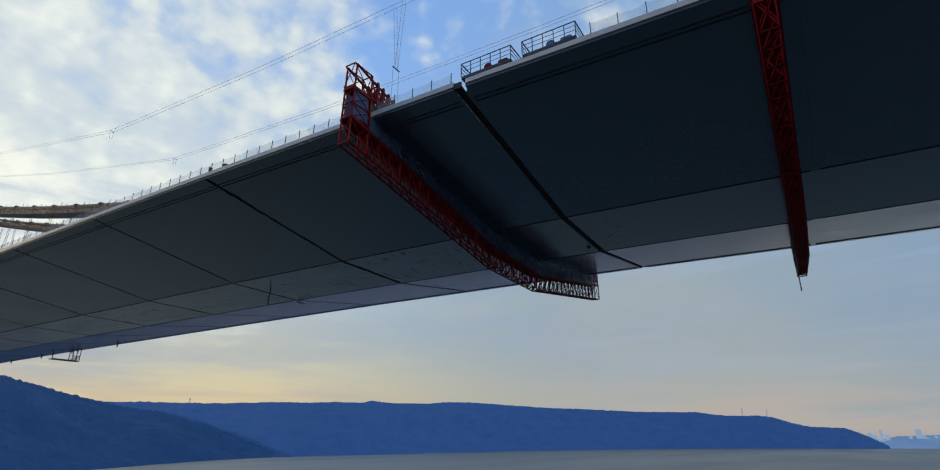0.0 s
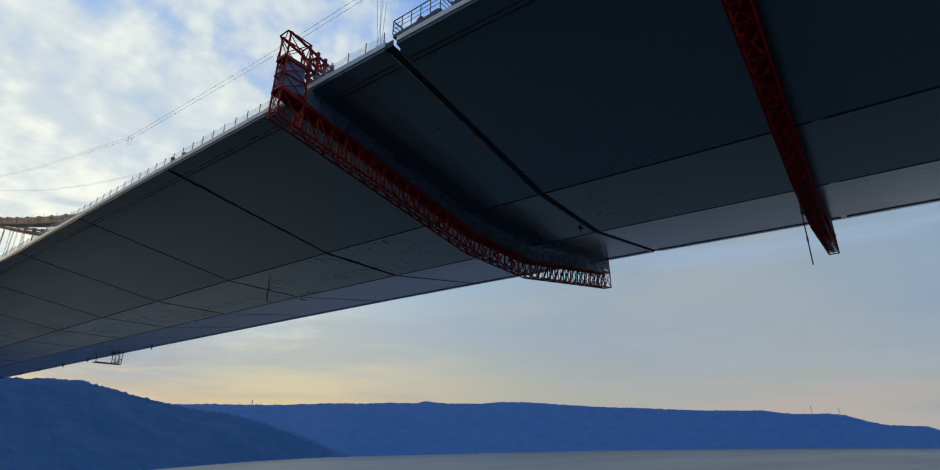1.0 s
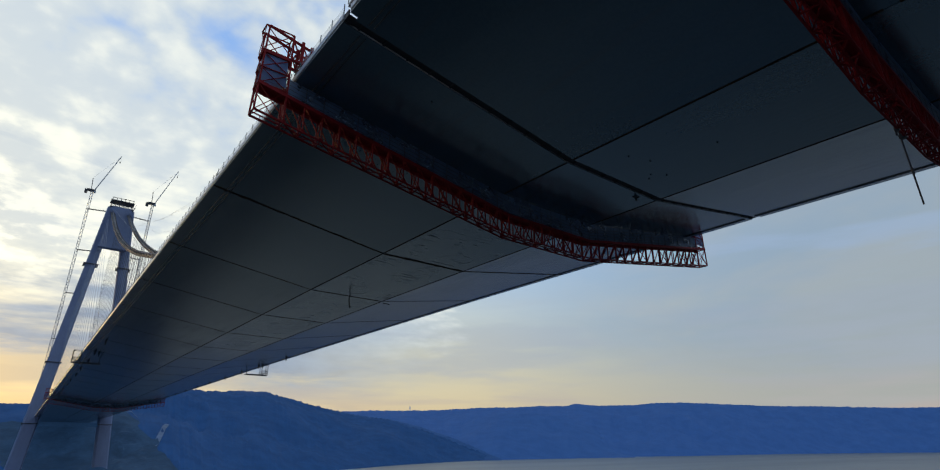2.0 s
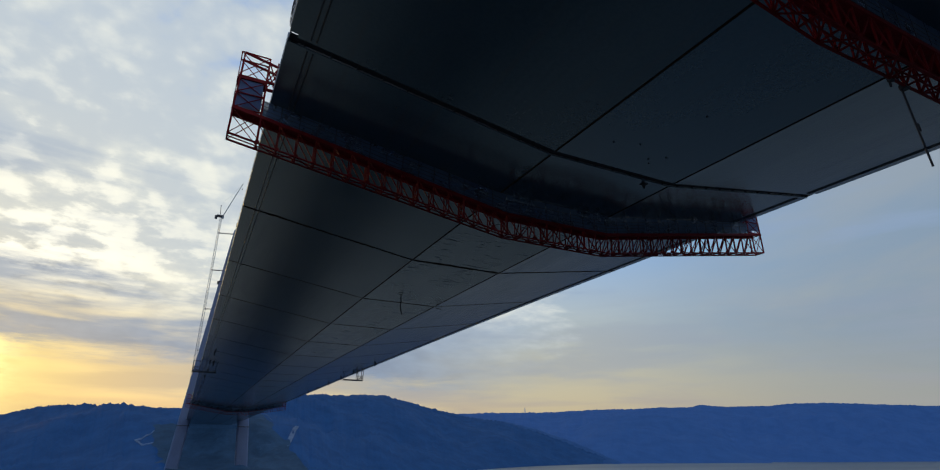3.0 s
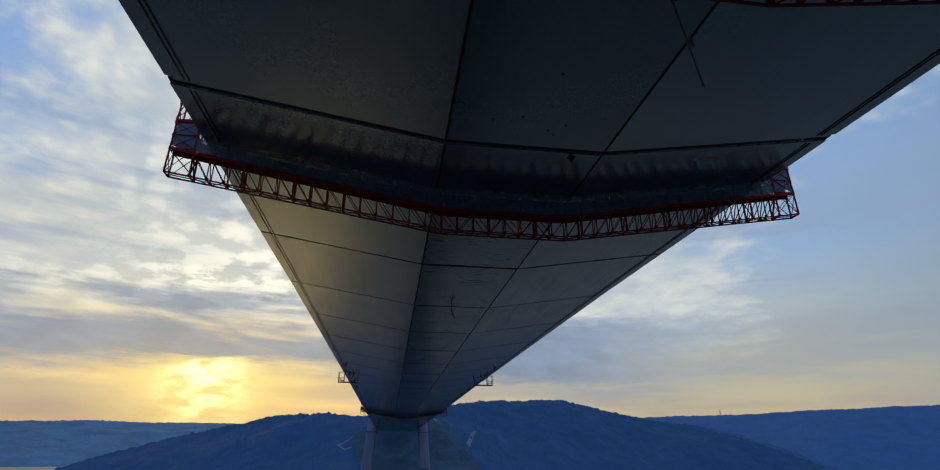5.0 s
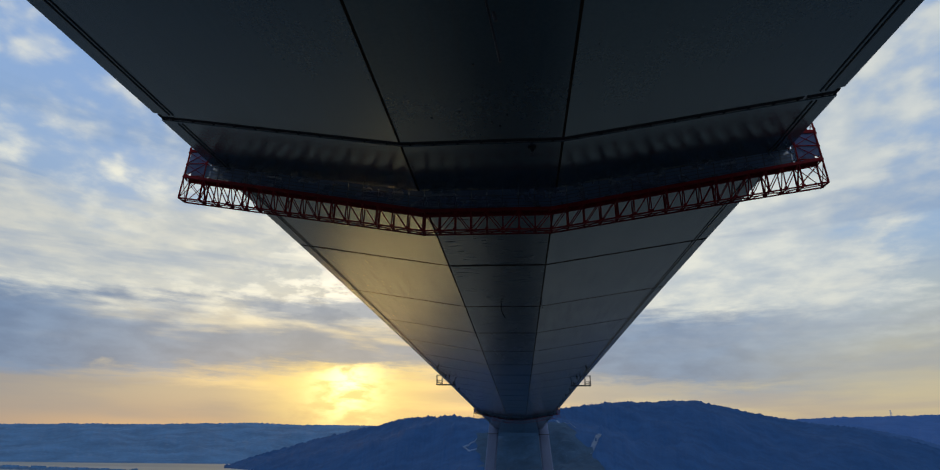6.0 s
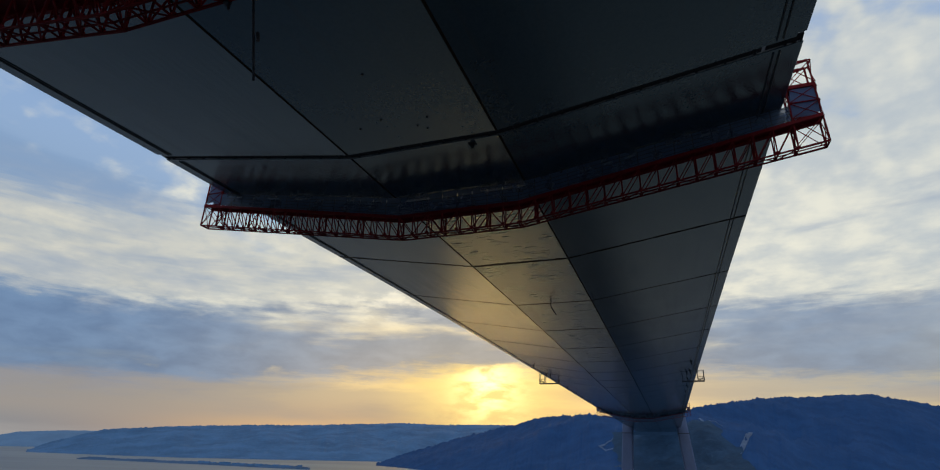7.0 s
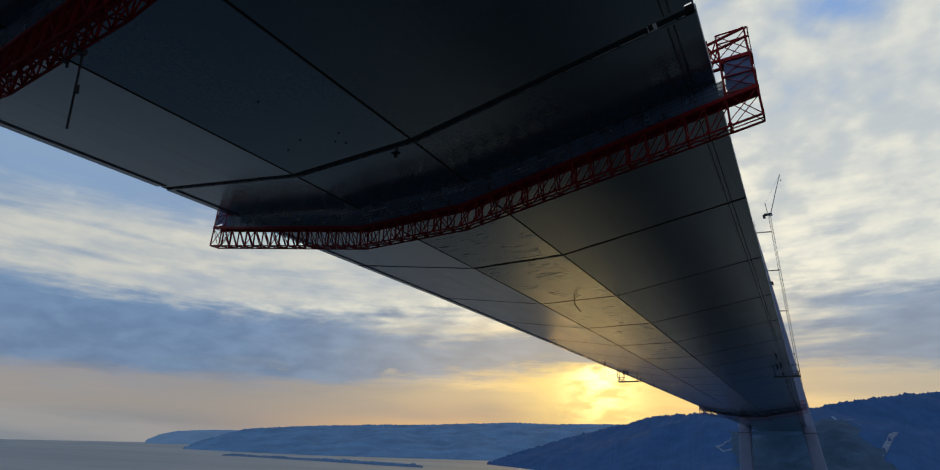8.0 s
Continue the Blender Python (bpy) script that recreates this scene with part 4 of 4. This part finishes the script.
# ---- main cables, catwalks, hangers, stays and haul ropes ----
def cable_z(y):
    return max(75.4, 75.8 + 0.134 * y + 2.83e-4 * y * y)


def rope_z(y):
    """The haul ropes hang from the tower head and are held up at a bearer."""
    return float(np.interp(y, [-260, -100, 0, 57, 113, 188, 242, 400, 690], [128, 112, 109.3, 110.8, 114.2, 129.6, 142.5, 187, 304]))


for side in (-1, 1):
    mc = thing("main_cable", "thick pale wrapped suspension cable with a catwalk under it", "suspension cable", "main cables")
    ys = np.linspace(6, TOWER_Y, 60)
    bm = bmesh.new()
    pipe(bm, [(side * 8, y, cable_z(y)) for y in ys], 0.44, 10)
    part("cable", bm, CABLE, mc)
    for a, b in zip(ys, ys[1:]):
        bm = bmesh.new()
        sheet(bm, [(side * 8 - 1.9, a, cable_z(a) - 2.3), (side * 8 + 1.9, a, cable_z(a) - 2.3), (side * 8 + 1.9, b, cable_z(b) - 2.3), (side * 8 - 1.9, b, cable_z(b) - 2.3)], 0.12)
        part("catwalk_floor", bm, DARK_STEEL, mc, "dark mesh catwalk floor")
    for dx in (-1.9, 1.9):
        bm = bmesh.new()
        for a, b in zip(ys, ys[1:]):
            sheet(bm, [(side * 8 + dx, a, cable_z(a) - 2.2), (side * 8 + dx, b, cable_z(b) - 2.2), (side * 8 + dx, b, cable_z(b) - 0.98), (side * 8 + dx, a, cable_z(a) - 0.98)], 0.012)
        part("catwalk_mesh", bm, CATWALK_NET, mc, "brown wire mesh along the catwalk side")
    bm = bmesh.new()
    for dx in (-1.9, 1.9):
        for lift in (-1.5, -0.95):
            pipe(bm, [(side * 8 + dx, y, cable_z(y) + lift) for y in ys], 0.05, 4)
    for i, y in enumerate(np.arange(20, 420, 4.0)):
        for dx in (-1.9, 1.9):
            bar(bm, (side * 8 + dx, y, cable_z(y) - 2.3), (side * 8 + dx, y + 4.0, cable_z(y + 4.0) - 0.95), 0.06)
            bar(bm, (side * 8 + dx, y, cable_z(y) - 2.3), (side * 8 + dx, y, cable_z(y) - 0.9), 0.08)
            if i % 3 == 0:
                bar(bm, (side * 8 + dx, y, cable_z(y) - 2.3), (side * 8 + dx * 0.25, y, cable_z(y) + 0.5), 0.10)
                bar(bm, (side * 8 + dx * 0.25, y, cable_z(y) + 0.4), (side * 8 + dx * 0.25, y, cable_z(y) + 1.1), 0.07)
    part("catwalk_rail", bm, DARK_STEEL, mc)
    for y in np.arange(60, 560, 12.2):
        for dy in (-0.6, 0.6):
            one_bar("hanger", (side * 8, y + dy, cable_z(y)), (side * 8.6, y + dy, deck_z(y) + TOP), 0.11, DARK_STEEL, mc, sides=6)
        one_block("cable_clamp", (side * 8 - 0.6, y - 0.6, cable_z(y) - 0.62), (side * 8 + 0.6, y + 0.6, cable_z(y) + 0.6), DARK_STEEL, mc, 0.15)

    for i in range(20):
        zt, yd = 180 + 5.8 * i, TOWER_Y - 60 - 20.5 * i
        st = thing("stay_cable", "thin pale stay cable from tower to deck", "stay cable", "stay cables")
        one_bar("cable", (side * (37.5 - 28.5 * zt / 303.0), TOWER_Y - 4, zt), (side * 22.0, yd, deck_z(yd) + TOP), 0.2, STAY, st, sides=6)
    hr = thing("haul_rope", "pair of thin steel haul ropes above the deck", "wire rope", "haul ropes")
    for dx in (-0.4, 0.4):
        bm = bmesh.new()
        pipe(bm, [(side * 8 + dx, y, rope_z(y)) for y in np.linspace(-260, TOWER_Y, 90)], 0.03, 5)
        part("rope", bm, ROPE, hr)
    for y in (113.0,):
        one_bar("spreader", (side * 8 - 0.5, y, rope_z(y)), (side * 8 + 0.5, y, rope_z(y)), 0.08, ROPE, hr)
        for dx in (-0.4, 0.4):
            one_bar("drop_line", (side * 8 + dx, y, rope_z(y)), (side * 8 + dx * 0.6, y, rope_z(y) - 2.0), 0.05, ROPE, hr)


# ---- fences and plant on the deck's edge ----
def edge_fence(side, y0, y1):
    f = thing("edge_fence", "low white safety-net fence on thin posts along the deck edge", "fence", "edge fences")
    x = side * 29.05
    ys = np.arange(y0, y1, 2.03)
    dice = random.Random(int(y0) + 7)
    for y in ys:
        if not (side < 0 and -10.6 < y < -0.2):
            one_bar("post", (x, y, deck_z(y) + TOP - 0.05), (x, y, deck_z(y) + TOP + 1.15), 0.055, DARK_STEEL, f)
    for a, b in zip(ys, ys[1:]):
        if side < 0 and -10.6 < b and a < -0.2:
            continue
        bm = bmesh.new()
        sag, belly = 0.05 + 0.14 * dice.random(), 0.10 * (dice.random() - 0.4)
        rows = []
        for i in range(7):
            u = i / 6
            y = a + (b - a) * u
            base, hang = deck_z(y) + TOP, sag * math.sin(math.pi * u)
            rows.append([bm.verts.new((x + belly * math.sin(math.pi * u) * k, y, base + (1.06 - hang) * h)) for h, k in ((0.0, 0.0), (0.5, 1.0), (1.0, 0.2))])
        for p, q in zip(rows, rows[1:]):
            for i in range(2):
                bm.faces.new((p[i], q[i], q[i + 1], p[i + 1]))
        bmesh.ops.solidify(bm, geom=list(bm.faces), thickness=0.008)
        part("net", bm, NET, f)


edge_fence(-1, -48, 250)
edge_fence(1, -48, 60)
for side, y0 in ((-1, 250), (1, 60)):
    bm = bmesh.new()
    for y in np.arange(y0, 680, 2.5):
        bar(bm, (side * 29.05, y, deck_z(y) + TOP - 0.05), (side * 29.05, y, deck_z(y) + TOP + 1.15), 0.07)
        bar(bm, (side * 29.05, y, deck_z(y) + TOP + 1.0), (side * 29.05, y + 2.5, deck_z(y) + TOP + 1.0), 0.04)
    tagged(part("edge_fence_far", bm, DARK_STEEL), "thin steel fence far along the deck edge", "fence", kind="stuff")


def caged_winch(y0, y1, paint):
    """A cage of rails on a skid, with a winch inside, set on the deck's edge."""
    w = thing("caged_winch", "caged steel platform with a winch on the deck edge", "winch platform", "winch platforms")
    z = deck_z((y0 + y1) / 2) + TOP
    x0, x1, tall = -29.25, -27.0, 1.55
    one_block("skid", (x0, y0, z), (x1, y1, z + 0.32), DARK_STEEL, w, 0.03)
    for x in (x0, x1):
        for y in np.linspace(y0, y1, 6):
            one_bar("cage_post", (x, y, z + 0.3), (x, y, z + tall), 0.055, DARK_STEEL, w)
        for lift in (0.75, 1.15, tall):
            one_bar("cage_rail", (x, y0, z + lift), (x, y1, z + lift), 0.06 if lift == tall else 0.03, DARK_STEEL, w)
    for y in (y0, y1):
        for lift in (0.75, 1.15, tall):
            one_bar("cage_rail", (x0, y, z + lift), (x1, y, z + lift), 0.08 if lift == tall else 0.045, DARK_STEEL, w)
    drum = one_bar("drum", (x0 + 0.5, (y0 + y1) / 2, z + 0.68), (x1 - 0.5, (y0 + y1) / 2, z + 0.68), 0.6, paint, w, sides=12)
    for x in (x0 + 0.45, x1 - 0.45):
        one_bar("drum_flange", (x - 0.05, (y0 + y1) / 2, z + 0.68), (x + 0.05, (y0 + y1) / 2, z + 0.68), 0.74, paint, drum, sides=14)
    one_block("motor", (x0 + 0.4, y0 + 0.5, z + 0.32), (x1 - 0.5, y0 + 1.4, z + 0.95), paint, w, 0.08)
    one_block("gearbox", (x0 + 0.5, y1 - 1.5, z + 0.32), (x1 - 0.8, y1 - 0.7, z + 0.8), RED, w, 0.06)


caged_winch(-5.0, -0.4, RED)
caged_winch(-10.4, -6.0, BLUE_PAINT)


def steel_box(lo, hi, paint, label):
    b = thing("site_box", label, "site box", "site boxes")
    one_block("body", lo, hi, paint, b, 0.04)
    one_block("lid", (lo[0] - 0.04, lo[1] - 0.04, hi[2]), (hi[0] + 0.04, hi[1] + 0.04, hi[2] + 0.08), DARK_STEEL, b, 0.02)


steel_box((-29.1, -21.6, deck_z(-20) + TOP), (-27.2, -18.2, deck_z(-20) + TOP + 1.2), DARK_STEEL, "dark steel site box near the deck edge")
steel_box((-29.1, 30.6, deck_z(31) + TOP), (-28.6, 31.2, deck_z(31) + TOP + 0.32), DARK_STEEL, "small dark box on the deck edge")
steel_box((-29.1, 33.4, deck_z(33) + TOP), (-28.8, 33.7, deck_z(33) + TOP + 0.6), DARK_STEEL, "small upright dark box on the deck edge")


# ---- small things under the deck ----
def lug(x, y, size, drop):
    l = thing("lifting_lug", "small dark steel lug welded under the deck", "lug", "soffit lugs")
    z = profile_z(x, y)
    one_block("pad", (x - size, y - size * 0.7, z - 0.06), (x + size, y + size * 0.7, z + 0.01), DARK_STEEL, l, 0.01)
    bm = bmesh.new()
    sheet(bm, [(x - size * 0.7, y, z - 0.04), (x + size * 0.7, y, z - 0.04), (x + size * 0.35, y, z - drop), (x - size * 0.35, y, z - drop)], 0.06)
    part("eye_plate", bm, DARK_STEEL, l)


for x, y in ((-20.1, 2.7), (0.2, -10.1), (-1.3, -4.6), (1.1, -3.0), (2.3, -3.9), (-3.5, -3.9), (1.7, -2.4)):
    lug(x, y, 0.08, 0.07)
lug(4.3, 1.0, 0.34, 0.45)
for i in range(9):
    for side in (-1, 1):
        lug(side * (26.2 + 0.3 * (i % 2)), 158.0 + 24.4 * i, 0.4, 1.15 if i < 4 else 0.8)
for side in (-1, 1):
    lug(side * 25.3, 183.5, 0.4, 1.2)


def hose(name, label, points, r):
    h = thing(name, label, "hose")
    bm = bmesh.new()
    pipe(bm, points, r, 7)
    part("tube", bm, RUBBER, h)
    return h


z = profile_z(0, 58)
hose("hanging_hose", "black hose hanging in a bow under the deck joint", [(-0.1, 57.0, z + 0.02), (-0.22, 57.05, z - 0.35), (-0.2, 57.2, z - 0.8), (-0.05, 57.45, z - 1.2), (0.2, 57.75, z - 1.7), (0.5, 58.1, z - 2.15)], 0.1)
hose("short_hose", "short black hose end under the deck joint", [(7.3, 58.6, profile_z(7.3, 58.6) + 0.02), (7.2, 58.2, z - 0.35), (7.3, 57.4, z - 0.5), (7.4, 56.5, z - 0.8)], 0.08)
rod = thing("hanging_tube", "dark steel tube hanging below the gantry", "hanging tube")
one_bar("tube", (2.35, -21.45, 58.6), (1.0, -21.58, 65.9), 0.11, DARK_STEEL, rod, sides=8)
one_bar("coupler", (2.18, -21.47, 60.7), (2.08, -21.48, 61.15), 0.17, DARK_STEEL, rod, sides=8)
one_block("clamp", (1.4, -21.82, 63.15), (1.8, -21.44, 63.45), DARK_STEEL, rod, 0.02)
short = thing("hanging_tube", "short dark steel tube hanging below the gantry", "hanging tube")
one_bar("tube", (0.2, -21.6, 62.9), (0.1, -21.72, 65.4), 0.13, DARK_STEEL, short, sides=8)
one_block("clamp", (0.0, -21.82, 63.15), (0.3, -21.56, 63.45), DARK_STEEL, short, 0.02)


def work_basket(side, y):
    """A small access basket hung from the deck edge on a beam."""
    b = thing("work_basket", "dark lattice access basket hung from the deck edge", "access basket", "access baskets")
    edge = deck_z(y) + RISE
    lo, hi, x0, x1 = edge - 3.1, edge + 0.9, side * 29.4, side * 31.6
    for dy in (0.0, 2.4):
        for x in (x0, x1):
            one_bar("basket_post", (x, y + dy, lo), (x, y + dy, hi), 0.2, DARK_STEEL, b)
        one_bar("carrier_beam", (side * 23.6, y + dy, lo + 0.15), (x1, y + dy, lo + 0.15), 0.28, DARK_STEEL, b)
        for h in (0.9, 1.8, hi - lo):
            one_bar("basket_rail", (x0, y + dy, lo + h), (x1, y + dy, lo + h), 0.13, DARK_STEEL, b)
        one_bar("basket_brace", (x0, y + dy, lo), (x1, y + dy, lo + 1.8), 0.13, DARK_STEEL, b)
    one_block("floor", (min(x0, x1), y, lo), (max(x0, x1), y + 2.4, lo + 0.1), DARK_STEEL, b)
    for h in (0.9, 1.8, hi - lo):
        one_bar("basket_rail", (x1, y, lo + h), (x1, y + 2.4, lo + h), 0.13, DARK_STEEL, b)
    one_bar("hanger", (side * 24.0, y + 1.2, lo), (side * 24.0, y + 1.2, profile_z(24, y) + 0.02), 0.22, DARK_STEEL, b)


work_basket(-1, 192.0)
work_basket(1, 192.0)


# small welded tabs along the sloping joints
for y in (33.8, 58.25, 82.7, 107.15):
    for side in (-1, 1):
        for x in np.arange(8.2, 28.6, 1.45):
            bm = bmesh.new()
            z = profile_z(x, y)
            block(bm, (side * x - 0.1, y - 0.1, z - 0.05), (side * x + 0.1, y + 0.24, z + 0.02))
            part("joint_tab", bm, WELD, deck)

# a hoist frame hanging from the haul rope
hoist = thing("rope_hoist", "thin hoist frame hanging on ropes from the haul rope", "hoist")
for dx, dy in ((-0.4, 0.0), (0.4, 0.0), (-0.4, 1.8), (0.4, 1.8)):
    one_bar("fall", (-8 + dx, 24 + dy, rope_z(24)), (-8 + dx * 0.75, 24.9, 97.4), 0.05, ROPE, hoist)
one_bar("spreader_bar", (-8.8, 24.9, 97.4), (-7.2, 24.9, 97.4), 0.12, DARK_STEEL, hoist)
for dx in (-0.7, 0.7):
    one_bar("lower_fall", (-8 + dx, 24.9, 97.4), (-8 + dx, 24.9, 86.0), 0.05, ROPE, hoist)
